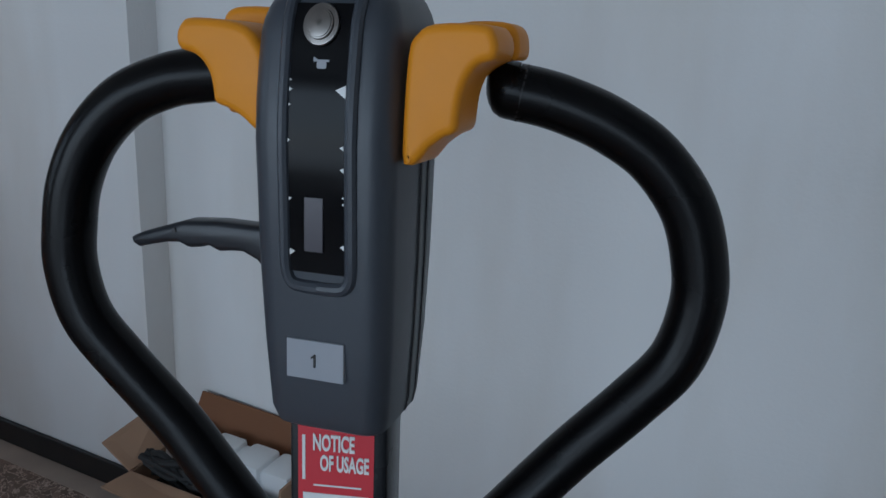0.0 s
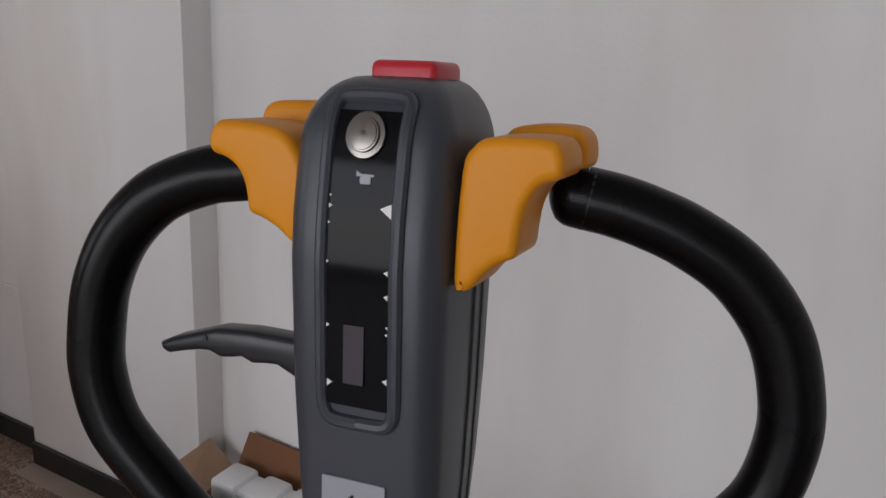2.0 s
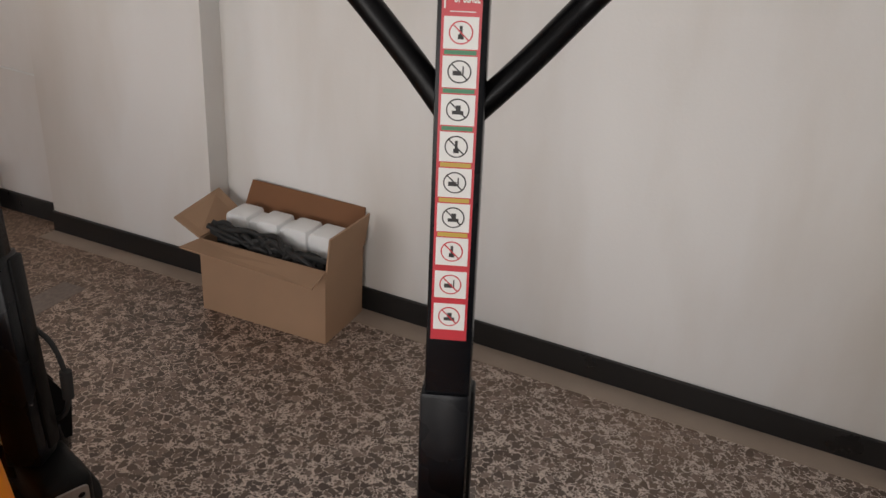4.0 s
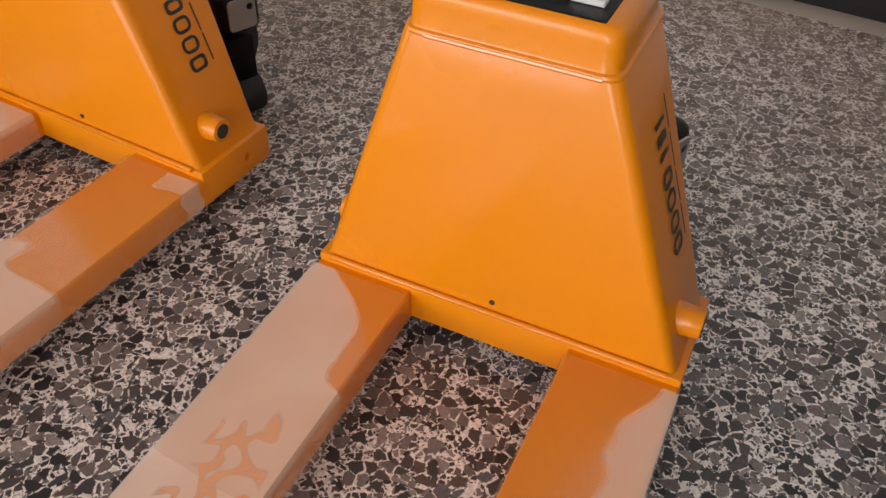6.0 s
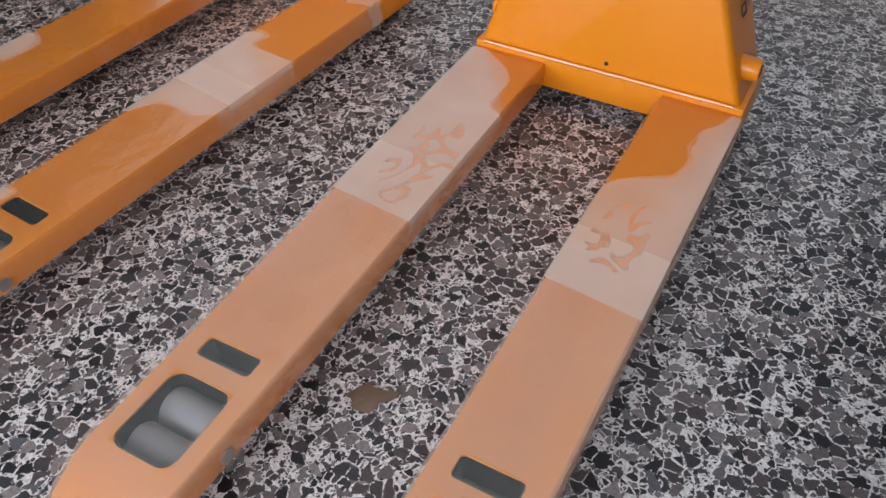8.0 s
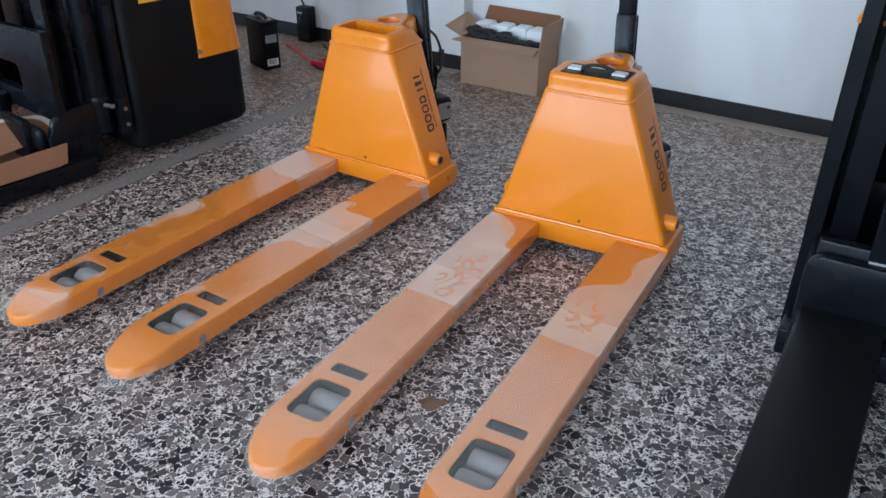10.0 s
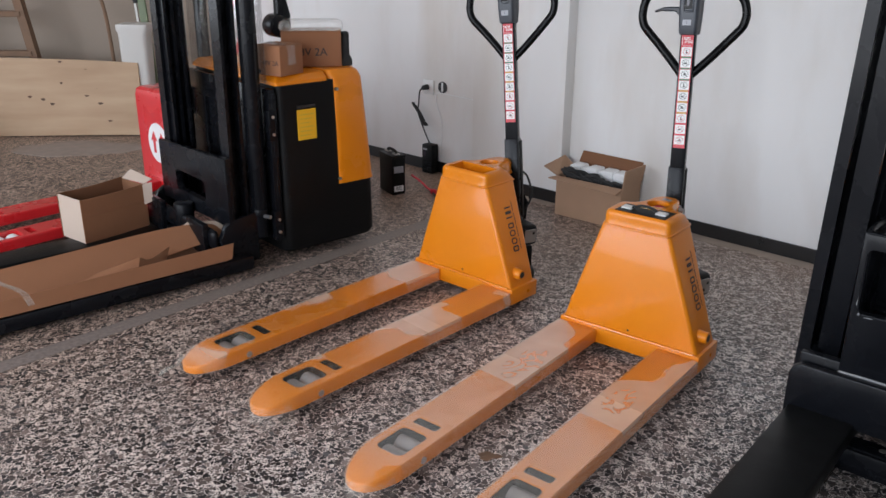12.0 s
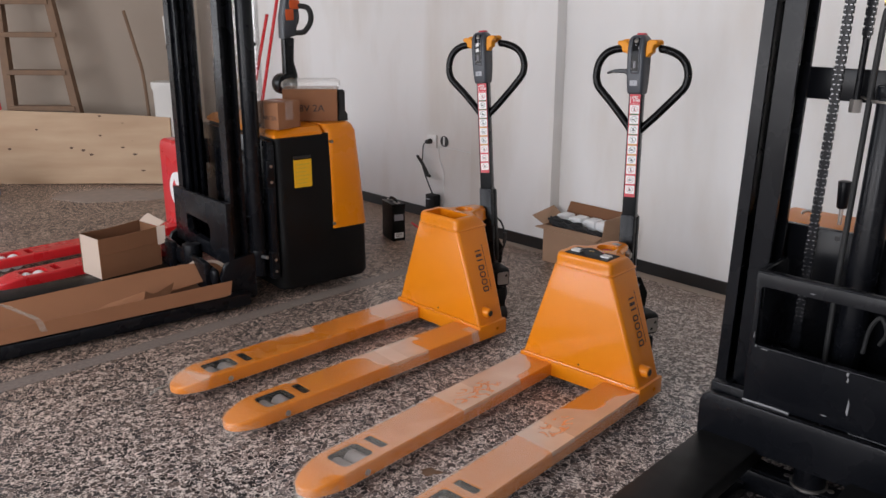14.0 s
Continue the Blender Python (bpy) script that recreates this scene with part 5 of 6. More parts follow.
        if large:
            part("side_guard", box(*sorted((s * 0.37, s * 0.41)), -0.150, -0.128, 0.12, 0.80, 0.004), M_BLACK, t)
        else:
            slot = prism(rounded(-0.022, 0.022, -0.045, 0.045, 0.021), -0.1, 0.1, m=pose(s * 0.306, -0.18, 0.735, 90, 0, 0))
            part("side_guard", cut(box(*sorted((s * 0.262, s * 0.338)), -0.190, -0.182, 0.10, 0.815, 0.002, 1), [slot]), M_BLACK, t, "black guard plate with an oval slot")
        for z in (0.19, 0.66) if large else ():
            part("hinge_block", box(*sorted((s * 0.375, s * 0.412)), -0.170, -0.128, z - 0.07, z + 0.07, 0.004), M_BLACK, t)
        for z in (0.16, 0.22, 0.62, 0.70) if large else ():
            part("guard_bolt", cyl((s * 0.410, -0.150, z), (s * 0.418, -0.150, z), 0.0075, seg=6), M_STEEL, t)
    part("inner_plate", box(-0.405, 0.405, -0.160, -0.130, 0.12, 0.82, 0.004) if large else box(-0.260, 0.260, -0.190, -0.165, 0.42, 0.812, 0.004), M_BLACK, t)
    if large:
        part("plate_frame", cut(box(-0.22, 0.22, -0.176, -0.162, 0.28, 0.74, 0.003, 1), [box(-0.19, 0.19, -0.3, 0.0, 0.31, 0.71)]), M_BLACK, t)
    else:
        # no opening here: a black disc takes the place of a shaded hole
        part("plate_hole_disc", cyl((-0.09, -0.1905, 0.79), (-0.09, -0.186, 0.79), 0.008, seg=14), M_INK, t)
    part("wheel", cyl((-0.06, 0.2, 0.06), (0.06, 0.2, 0.06), 0.06, bevel=0.008), M_RUBBER, t)
    lx, ly, lz = (0.20, -0.02, 0.872) if large else (-0.125, -0.08, 0.815)
    part("deck_lever", cyl((lx, ly, lz - 0.01), (lx, ly, lz + 0.04), 0.006, seg=10), M_STEEL, t)
    part("lever_grip", cyl((lx, ly, lz + 0.04), (lx, ly, lz + 0.125), 0.015, 0.020, 14, 0.005), M_BLACK, t)
    part("lifting_eye", tube([(-0.245, -0.06, lz), (-0.24, -0.06, lz + 0.008), (-0.225, -0.06, lz + 0.012), (-0.21, -0.06, lz + 0.008), (-0.205, -0.06, lz)], 0.005, 8, 4), M_STEEL, t)
    if not large:
        return t
    gs = part("guard_sheet", box(-0.33, 0.40, -0.1655, -0.1625, 0.85, 2.0), M_SHEET, t, "clear guard sheet behind the mast")
    gs.visible_shadow = False
    for s in (-1, 1):
        for z in (0.90, 1.28):
            part("sheet_clip", cyl((s * 0.345, -0.178, z), (s * 0.375, -0.178, z), 0.009, seg=10), M_RUBBER, t)
    # tiller of the stacker, upright at the rear
    part("tiller_hub", cyl((-0.345, 0.30, 1.01), (-0.255, 0.30, 1.01), 0.060, bevel=0.004), M_BLACK, t)
    part("tiller_arm", prism([(0.30, 0.95), (0.36, 0.95), (0.372, 1.06), (0.352, 1.135), (0.36, 1.265), (0.30, 1.285)], -0.025, 0.025, 0.004, 2, Matrix(((0, 0, 1, -0.30), (1, 0, 0, 0), (0, 1, 0, 0), (0, 0, 0, 1)))), M_BLACK, t, "black tiller arm")
    th = part("tiller_head", prism([(0.292, 1.265), (0.37, 1.280), (0.375, 1.345), (0.39, 1.425), (0.375, 1.485), (0.315, 1.485), (0.295, 1.385)], -0.04, 0.04, 0.012, 3, Matrix(((0, 0, 1, -0.30), (1, 0, 0, 0), (0, 1, 0, 0), (0, 0, 0, 1)))), M_GREY, t, "grey and orange tiller head")
    for s in (-1, 1):
        part("tiller_grip", tube([(s * 0.03 - 0.3, 0.37, 1.295), (s * 0.075 - 0.3, 0.40, 1.305), (s * 0.085 - 0.3, 0.435, 1.365), (s * 0.075 - 0.3, 0.425, 1.430), (s * 0.03 - 0.3, 0.375, 1.445)], 0.015, 12, 6), M_RUBBER, th)
        part("tiller_accent", box(*sorted((s * 0.035 - 0.3, s * 0.043 - 0.3)), 0.305, 0.355, 1.365, 1.425, 0.004), M_ACCENT, th)
    part("tiller_accent", box(-0.350, -0.250, 0.330, 0.392, 1.425, 1.475, 0.010), M_ACCENT, th)
    return t


ST = pose(-2.032, 0.030, 0, 0, 0, -9.6) @ Matrix.Diagonal((1, 1, 0.975, 1))
make_stacker(ST, "black and orange stacker with its forks lowered under cartons", -0.135, True)
right_stacker = make_stacker(pose(0.963, 0.203, 0, 0, 0, 0.0), "black and orange stacker with a chain mast and raised forks", 0.0, False)

# its mast is sheared sideways to fit the camera's view
view_shear = Matrix.Identity(4)
view_shear[0][2] = 0.024
for ob in right_stacker.children_recursive:
    if ob.name.split(".")[0] in ("side_guard", "outer_upright", "inner_upright", "mast_stop", "cross_member", "lift_cylinder", "piston", "cylinder_cap", "cylinder_clip", "chain", "glint_strip", "chain_anchor", "anchor_nut", "hose", "hose_fitting"):
        ob.data.transform(view_shear)

# ---- red pallet truck ----
def make_red_truck(m):
    t = thing("pallet_truck", m, "red painted pallet truck with white round mark", "pallet truck")
    for s in (-1, 1):
        bm = cut(fork_bm(), [prism(rounded(-0.044, 0.044, -0.894, -0.859, 0.008), 0, 0.2), prism(rounded(-0.048, 0.048, -1.052, -0.924, 0.02), 0, 0.2)])
        bmesh.ops.translate(bm, vec=(s * FORK_X, 0, 0), verts=bm.verts)
        f = part("fork", bm, M_REDPAINT, t)
        for y in (-0.955, -1.018):
            part("load_roller", cyl((s * FORK_X - 0.036, y, 0.04), (s * FORK_X + 0.036, y, 0.04), 0.037, bevel=0.004), M_WHITE, f)
    part("base_frame", box(-0.268, 0.268, 0, 0.215, 0.032, 0.098, 0.004), M_REDPAINT, t)

    def ring(hw, y0, y1, z, r):
        return [(x, y, z) for x, y in rounded(-hw, hw, y0, y1, r, 5)]
    part("body", loft([ring(0.318, 0.004, 0.30, 0.060, 0.02), ring(0.318, 0.004, 0.30, 0.56, 0.02), ring(0.312, 0.010, 0.295, 0.595, 0.02), ring(0.295, 0.025, 0.28, 0.608, 0.02)]), M_REDPAINT, t)
    disc = [(-0.10 + 0.105 * math.cos(radians(a)), 0.31 + 0.115 * math.sin(radians(a))) for a in range(0, 360, 15)]
    mk = part("round_mark", prism(disc, -0.0035, -0.001, m=Matrix.Rotation(radians(90), 4, "X") @ pose(0, 0, 0)), M_WHITE, t, "white round mark with red arrows")
    for k in (-1, 1):
        part("arrow", prism([(-0.10 + k * 0.04 + x, 0.31 + z) for x, z in ((-0.012, -0.06), (0.012, -0.06), (0.012, 0.01), (0.032, 0.01), (0, 0.065), (-0.032, 0.01), (-0.012, 0.01))], -0.001, 0.0, m=Matrix.Rotation(radians(90), 4, "X")), M_REDPAINT, mk)
    part("column", box(-0.03, 0.03, 0.26, 0.31, 0.2, 1.1, 0.005), M_BLACK, t)
    part("wheel", cyl((-0.05, 0.28, 0.09), (0.05, 0.28, 0.09), 0.09, bevel=0.01), M_RUBBER, t)
    return t


make_red_truck(pose(-2.895, 0.055, 0, 0, 0, -2.2))

# ---- cartons ----


def sheet_bm(pts, t=0.005):
    """A stiff sheet through four or more corners, t thick."""
    bm = bmesh.new()
    P = [Vector(p) for p in pts]
    n = (P[1] - P[0]).cross(P[2] - P[0]).normalized() * t
    a, b = [bm.verts.new(p) for p in P], [bm.verts.new(p + n) for p in P]
    bm.faces.new(a)
    bm.faces.new(b[::-1])
    for i in range(len(P)):
        bm.faces.new((a[i], b[i], b[(i + 1) % len(P)], a[(i + 1) % len(P)]))
    return bm


def bowed_sheet(low, high, t=0.004):
    """A strip of board between two edges, each bent through its points."""
    a, b = smooth_path(low, 5), smooth_path(high, 5)
    rings = []
    for p, q in zip(a, b):
        p, q = Vector(p), Vector(q)
        n = (q - p).cross(Vector((0, 1, 0))).normalized() * t
        rings.append([p, q, q + n, p + n])
    return loft(rings)


# open carton by the wall, with foam and cables in it
oc = thing("open_carton", pose(-0.907, 1.368, 0, 0, 0, -1.0), "open brown cardboard box with white foam and black cables", "box")
W, D, Hh = 0.198, 0.10, 0.216
part("panel", box(-W, W, -D, -D + 0.005, 0, Hh), M_CARD_TAN, oc)
part("panel", box(-W, W, D - 0.005, D, 0, Hh), M_CARD_TAN, oc)
part("panel", box(-W, -W + 0.005, -D + 0.005, D - 0.005, 0, Hh), M_CARD_TAN, oc)
part("panel", box(W - 0.005, W, -D + 0.005, D - 0.005, 0, Hh), M_CARD_TAN, oc)
part("bottom", box(-W + 0.005, W - 0.005, -D + 0.005, D - 0.005, 0.001, 0.006), M_CARD_DARK, oc)
part("flap", sheet_bm([(-W, -D, Hh), (W, -D, Hh), (W + 0.005, -D - 0.075, Hh - 0.012), (-W - 0.005, -D - 0.075, Hh + 0.005)]), M_CARD_TAN, oc)
part("flap", sheet_bm([(-W, D, Hh), (W, D, Hh), (W - 0.01, D + 0.03, Hh + 0.095), (-W + 0.02, D + 0.03, Hh + 0.100)]), M_CARD_DARK, oc)
part("flap", sheet_bm([(-W, -D, Hh), (-W, D, Hh), (-W - 0.085, D, Hh + 0.060), (-W - 0.10, -D + 0.02, Hh + 0.030)]), M_CARD_TAN, oc)
part("flap", sheet_bm([(W, -D, Hh), (W, D, Hh), (W + 0.015, D, Hh + 0.095), (W + 0.01, -D, Hh + 0.095)]), M_CARD_TAN, oc)
fo = box(-0.17, 0.165, 0.0, 0.075, 0.16, 0.275, 0.008)
foam = thing("foam_insert", pose(-0.907, 1.368, -0.022, 0, 0, -1.0), "white moulded foam insert lying in the open carton", "packaging")
part("bar", fo, M_FOAM, foam)
for x in (-0.135, -0.035, 0.055, 0.135):
    part("block", box(x - 0.042, x + 0.030, -0.012, 0.078, 0.20, 0.288, 0.010), M_FOAM, foam)
rnd = random.Random(3)
cables = thing("cable_bundle", pose(-0.907, 1.368, 0, 0, 0, -1.0), "tangled black cables lying in the open carton", "cable")
for k in range(12):
    pts = [(-0.165 + 0.054 * i + rnd.uniform(-0.02, 0.02), -0.06 + rnd.uniform(-0.02, 0.025), 0.235 + rnd.uniform(-0.03, 0.035) - 0.008 * i) for i in range(7)]
    part("cable", tube(pts, 0.008, 8, 5), M_RUBBER, cables)
# the fill below them, out of sight
part("fill", box(-0.185, 0.185, -0.085, 0.085, 0.007, 0.17, 0.02), M_BLACK_MATT, cables)

# cartons on the deck of the stacker


def closed_carton(m, w, d, h, text, label, size, side):
    """side: the face that carries the writing, 0 for the front one, 90 for the one on the right."""
    t = thing("carton", m, label, "box", "cartons on the deck")
    part("carton_body", box(-w / 2, w / 2, -d / 2, d / 2, 0, h, 0.003), M_CARD, t)
    part("lid_flap", box(-w / 2 + 0.001, -0.002, -d / 2 + 0.001, d / 2 - 0.001, h, h + 0.003), M_CARD, t)
    part("lid_flap", box(0.002, w / 2 - 0.001, -d / 2 + 0.001, d / 2 - 0.001, h, h + 0.0035), M_CARD, t)
    if side:
        tape = box(-0.02, 0.02, -d / 2 - 0.0006, d / 2 + 0.0006, h * 0.45, h + 0.0042)
        place = pose(w / 2 + 0.0005, -d * 0.30, h * 0.32, 90, 0, 90)
    else:
        tape = box(-w / 2 - 0.0006, w / 2 + 0.0006, -0.026, 0.026, h * 0.35, h + 0.0042)
        place = pose(-w * 0.20, -d / 2 - 0.0005, h * 0.36, 90, 0, 0)
    part("packing_tape", tape, M_FILM_CLEAR, t, "clear packing tape")
    letters(text, size, M_INK, t, place, "lettering")
    return t


closed_carton(ST @ pose(0.328, -0.055, 0.8725, 0, 0, 19), 0.145, 0.150, 0.127, "48V 2A", "small brown cardboard box marked 48V 2A", 0.030, 0)
LARGE = ST @ pose(0.210, 0.190, 0.8775, 0, 0, -34)
closed_carton(LARGE, 0.16, 0.27, 0.160, "48V 2A", "brown cardboard box marked 48V 2A, film on top", 0.05, 90)
bag = loft([[(x * k + 0.004 * math.sin(9 * y), y * k, z) for x, y in rounded(-0.085, 0.085, -0.145, 0.145, 0.03, 4)] for k, z in ((0.97, 0.0), (1.0, 0.012), (0.98, 0.03), (0.85, 0.042))])
pb = solo("plastic_bag", bag, M_FILM_LOOSE, LARGE @ pose(0.0, 0.0, 0.165), "clear plastic bag lying on a carton", "bag")
charger = loft([[(x, y, z) for x, y in rounded(-a, a, -b, b, 0.012, 4)] for a, b, z in ((0.024, 0.03, 0), (0.024, 0.03, 0.03), (0.018, 0.02, 0.05), (0.018, 0.02, 0.15), (0.012, 0.014, 0.158))])
solo("hand_grip", charger, M_RUBBER, ST @ pose(0.315, 0.300, 0.8755, 0, 0, 0), "black rubber grip standing on the rear cover", "grip")

# flattened tray carton over the forks of the stacker
tray = thing("tray_carton", ST, "torn brown cardboard tray lying on the stacker forks", "box")
FZ = 0.0875
part("tray_floor", box(-0.06, 0.425, -1.56, -0.42, FZ, FZ + 0.004), M_CARD_DARK, tray)
part("tray_side", bowed_sheet([(0.432, -1.56, FZ + 0.004), (0.428, -1.0, FZ + 0.001), (0.425, -0.40, FZ + 0.004)], [(0.418, -1.56, 0.150), (0.425, -1.0, 0.156), (0.418, -0.385, 0.160)]), M_CARD, tray)
part("tray_board", bowed_sheet([(0.330, -1.50, 0.097), (0.312, -1.0, 0.106), (0.285, -0.66, 0.120), (0.275, -0.46, 0.136), (0.300, -0.350, 0.140)], [(0.190, -1.50, 0.185), (0.175, -1.0, 0.196), (0.160, -0.66, 0.203), (0.175, -0.46, 0.202), (0.235, -0.350, 0.190)]), M_CARD, tray)
part("tray_fold", bowed_sheet([(0.168, -0.50, 0.204), (0.215, -0.385, 0.197), (0.300, -0.349, 0.146)], [(0.163, -0.48, 0.212), (0.222, -0.366, 0.203), (0.322, -0.347, 0.158)]), M_CARD_WHITE, tray)
part("tray_tongue", bowed_sheet([(0.325, -1.02, 0.108), (0.365, -0.90, 0.118), (0.385, -0.80, 0.125)], [(0.315, -0.94, 0.132), (0.350, -0.85, 0.160), (0.365, -0.78, 0.178)]), M_CARD, tray)
part("tray_tongue", bowed_sheet([(0.385, -0.80, 0.125), (0.375, -0.74, 0.115), (0.335, -0.66, 0.118)], [(0.365, -0.78, 0.176), (0.345, -0.73, 0.150), (0.315, -0.63, 0.175)]), M_CARD_DARK, tray)
part("tray_end", bowed_sheet([(0.19, -1.505, 0.186), (0.335, -1.505, 0.096), (0.430, -1.565, 0.092)], [(0.18, -1.54, 0.170), (0.32, -1.56, 0.125), (0.405, -1.60, 0.145)]), M_CARD, tray)
part("tray_end", bowed_sheet([(0.02, -1.58, 0.095), (0.18, -1.59, 0.095), (0.30, -1.58, 0.095)], [(0.03, -1.50, 0.195), (0.13, -1.49, 0.215), (0.20, -1.51, 0.185)]), M_CARD, tray)
part("torn_edge", bowed_sheet([(0.20, -1.512, 0.182), (0.27, -1.53, 0.140), (0.33, -1.56, 0.105)], [(0.21, -1.545, 0.165), (0.30, -1.575, 0.130), (0.36, -1.585, 0.118)]), M_CARD_WHITE, tray)
strip = [[(x, y, z), (x + 0.004, y - 0.026, z + 0.004), (x + 0.004, y - 0.026, z + 0.0055), (x, y, z + 0.0015)] for x, y, z in [tuple(p) for p in smooth_path([(0.215, -1.40, 0.190), (0.245, -1.34, 0.200), (0.33, -1.28, 0.178), (0.42, -1.24, 0.166), (0.450, -1.22, 0.115)], 5)]]
fs = solo("film_strip", loft(strip), M_FILM_LOOSE, ST, "torn strip of clear film hanging over the tray", "film")

# open box standing on the far fork
ob = thing("open_box", ST @ pose(-0.310, -0.680, FZ, 0, 0, 13), "open brown cardboard box with a white outer face", "box")
BW, BL, BH = 0.094, 0.170, 0.212
part("panel", bowed_sheet([(BW, -BL, 0), (BW + 0.004, 0, 0), (BW, BL, 0)], [(BW, -BL, BH), (BW - 0.003, 0, BH - 0.004), (BW, BL, BH + 0.004)]), M_CARD, ob)
part("panel", bowed_sheet([(-BW, -BL, 0), (-BW, 0, 0), (-BW, BL, 0)], [(-BW, -BL, BH), (-BW + 0.004, 0, BH - 0.002), (-BW, BL, BH + 0.006)]), M_CARD_DARK, ob)
part("panel", box(-BW + 0.004, BW - 0.004, -BL, -BL + 0.004, 0, BH), M_CARD_WHITE, ob)
part("panel", box(-BW + 0.004, BW - 0.004, BL - 0.004, BL, 0, BH - 0.002), M_CARD_DARK, ob)
part("flap", sheet_bm([(-BW + 0.004, BL, BH), (BW - 0.004, BL, BH), (BW + 0.008, BL + 0.035, BH + 0.020), (-BW + 0.01, BL + 0.05, BH + 0.034)]), M_CARD_WHITE, ob)
part("flap", sheet_bm([(BW - 0.003, BL - 0.012, BH - 0.10), (BW + 0.022, BL + 0.02, BH - 0.085), (BW + 0.024, BL + 0.022, BH + 0.012), (BW - 0.003, BL - 0.012, BH + 0.002)]), M_CARD_WHITE, ob)
part("bottom", box(-BW + 0.004, BW - 0.004, -BL + 0.004, BL - 0.004, 0.001, 0.006), M_CARD_DARK, ob)
part("crease", tube([(BW + 0.0015, -BL + 0.006, 0.125), (BW + 0.0030, 0, 0.127), (BW + 0.0015, BL - 0.006, 0.130)], 0.0014, 6, 4), M_CARD, ob)

# ---- battery, charger and socket at the recessed wall ----
bt = thing("battery_pack", pose(-2.067, 1.000, 0, 0, 0, -20) @ Matrix.Diagonal((1.10, 0.86, 0.97, 1)), "black battery pack with white labels and grey handle", "battery")
part("case", box(-0.075, 0.075, -0.05, 0.05, 0, 0.235, 0.006), M_BLACK_MATT, bt)
part("case_lid", box(-0.077, 0.077, -0.052, 0.052, 0.225, 0.242, 0.004), M_BLACK_MATT, bt)
part("handle", tube([(-0.05, 0, 0.242), (-0.04, 0, 0.258), (0, 0, 0.263), (0.04, 0, 0.258), (0.05, 0, 0.242)], 0.009, 10, 5), M_RUBBER, bt)
for x in (-0.045, 0.045):
    part("bracket", box(x - 0.022, x + 0.022, -0.018, 0.018, 0.242, 0.248, 0.001, 1), M_STEEL, bt)
part("label", box(0.0753, 0.0758, -0.035, 0.035, 0.135, 0.175), M_SILVERLABEL, bt, "white printed label")
part("label", box(0.0753, 0.0758, -0.035, 0.035, 0.02, 0.055), M_WHITE, bt)
for z in (0.030, 0.038, 0.046):
    part("print_bar", box(0.0757, 0.0762, -0.025, 0.02, z, z + 0.003), M_INK, bt)
lead = thing("lead_clamps", pose(-1.885, 1.135, 0), "red and black battery leads on the floor", "cable")
part("lead", tube([(-0.10, -0.06, 0.10), (-0.05, -0.03, 0.06), (0.0, 0.0, 0.012), (0.06, 0.05, 0.010), (0.10, 0.02, 0.012), (0.12, 0.08, 0.012)], 0.007, 8, 6), M_RED, lead, "red lead")
part("clamp", box(0.02, 0.10, -0.03, -0.005, 0.0, 0.03, 0.006), M_RED, lead)
part("clamp", box(0.04, 0.11, 0.03, 0.055, 0.0, 0.03, 0.006), M_RED, lead)
part("lead", tube([(0.0, 0.0, 0.010), (0.10, -0.06, 0.008), (0.17, -0.02, 0.008), (0.16, 0.08, 0.008), (0.05, 0.13, 0.010), (-0.08, 0.20, 0.04)], 0.005, 8, 6), M_RUBBER, lead, "black lead")

WL = Matrix.Translation((*A0, 0)) @ Matrix.Rotation(math.atan2(A1[1] - A0[1], A1[0] - A0[0]), 4, "Z")
WS = WL @ pose(0.112, 0, -0.028)
ch = thing("battery_charger", WL @ pose(2.447, -0.052, 0.0), "black battery charger standing against the wall", "charger")
part("case", box(-0.043, 0.043, -0.03, 0.03, 0.0, 0.185, 0.006), M_BLACK_MATT, ch)
part("print_bar", box(-0.032, 0.0, -0.0308, -0.0299, 0.15, 0.16), M_SILVERLABEL, ch)
part("print_bar", box(-0.032, -0.01, -0.0308, -0.0299, 0.11, 0.14), M_DISPLAY, ch)
for i in range(5):
    part("rib", box(-0.038, 0.038, -0.0325, -0.029, 0.02 + 0.014 * i, 0.026 + 0.014 * i), M_BLACK, ch)
pc = thing("power_cable", WS, "black mains cable plugged into the wall socket", "cable")
part("cable", tube([(2.275, -0.045, 0.56), (2.245, -0.05, 0.535), (2.235, -0.05, 0.46), (2.23, -0.05, 0.40), (2.262, -0.05, 0.33), (2.295, -0.05, 0.27), (2.330, -0.05, 0.215)], 0.0045, 8, 6), M_RUBBER, pc)
for k in range(5):
    x = 0.004 * k
    part("coil", tube([(2.175 + x, -0.045 - 0.003 * k, 0.455), (2.205 + x, -0.05, 0.43), (2.255 + x, -0.05, 0.375), (2.305 - x, -0.045, 0.330), (2.285 - x, -0.052, 0.335), (2.235, -0.052, 0.395), (2.185 + x, -0.052, 0.445), (2.175 + x, -0.045, 0.455)], 0.0045, 6, 4), M_RUBBER, pc)
part("plug", cyl((2.275, -0.012, 0.560), (2.275, -0.055, 0.560), 0.018, 0.014, 16, 0.002), M_RUBBER, pc)
so = thing("wall_socket", WS, "white wall socket plate", "socket")
part("plate", box(2.235, 2.325, -0.012, -0.001, 0.515, 0.605, 0.004), M_WHITE, so)
so2 = thing("wall_box", WS, "open black round wall box", "socket")
part("ring", cyl((2.395, -0.006, 0.570), (2.395, -0.001, 0.570), 0.036, seg=28), M_INK, so2)
part("insert", box(2.388, 2.402, -0.010, -0.005, 0.545, 0.60, 0.001, 1), M_WHITE, so2)
wire = thing("wall_wire", WS, "thin white wire along the wall", "cable")
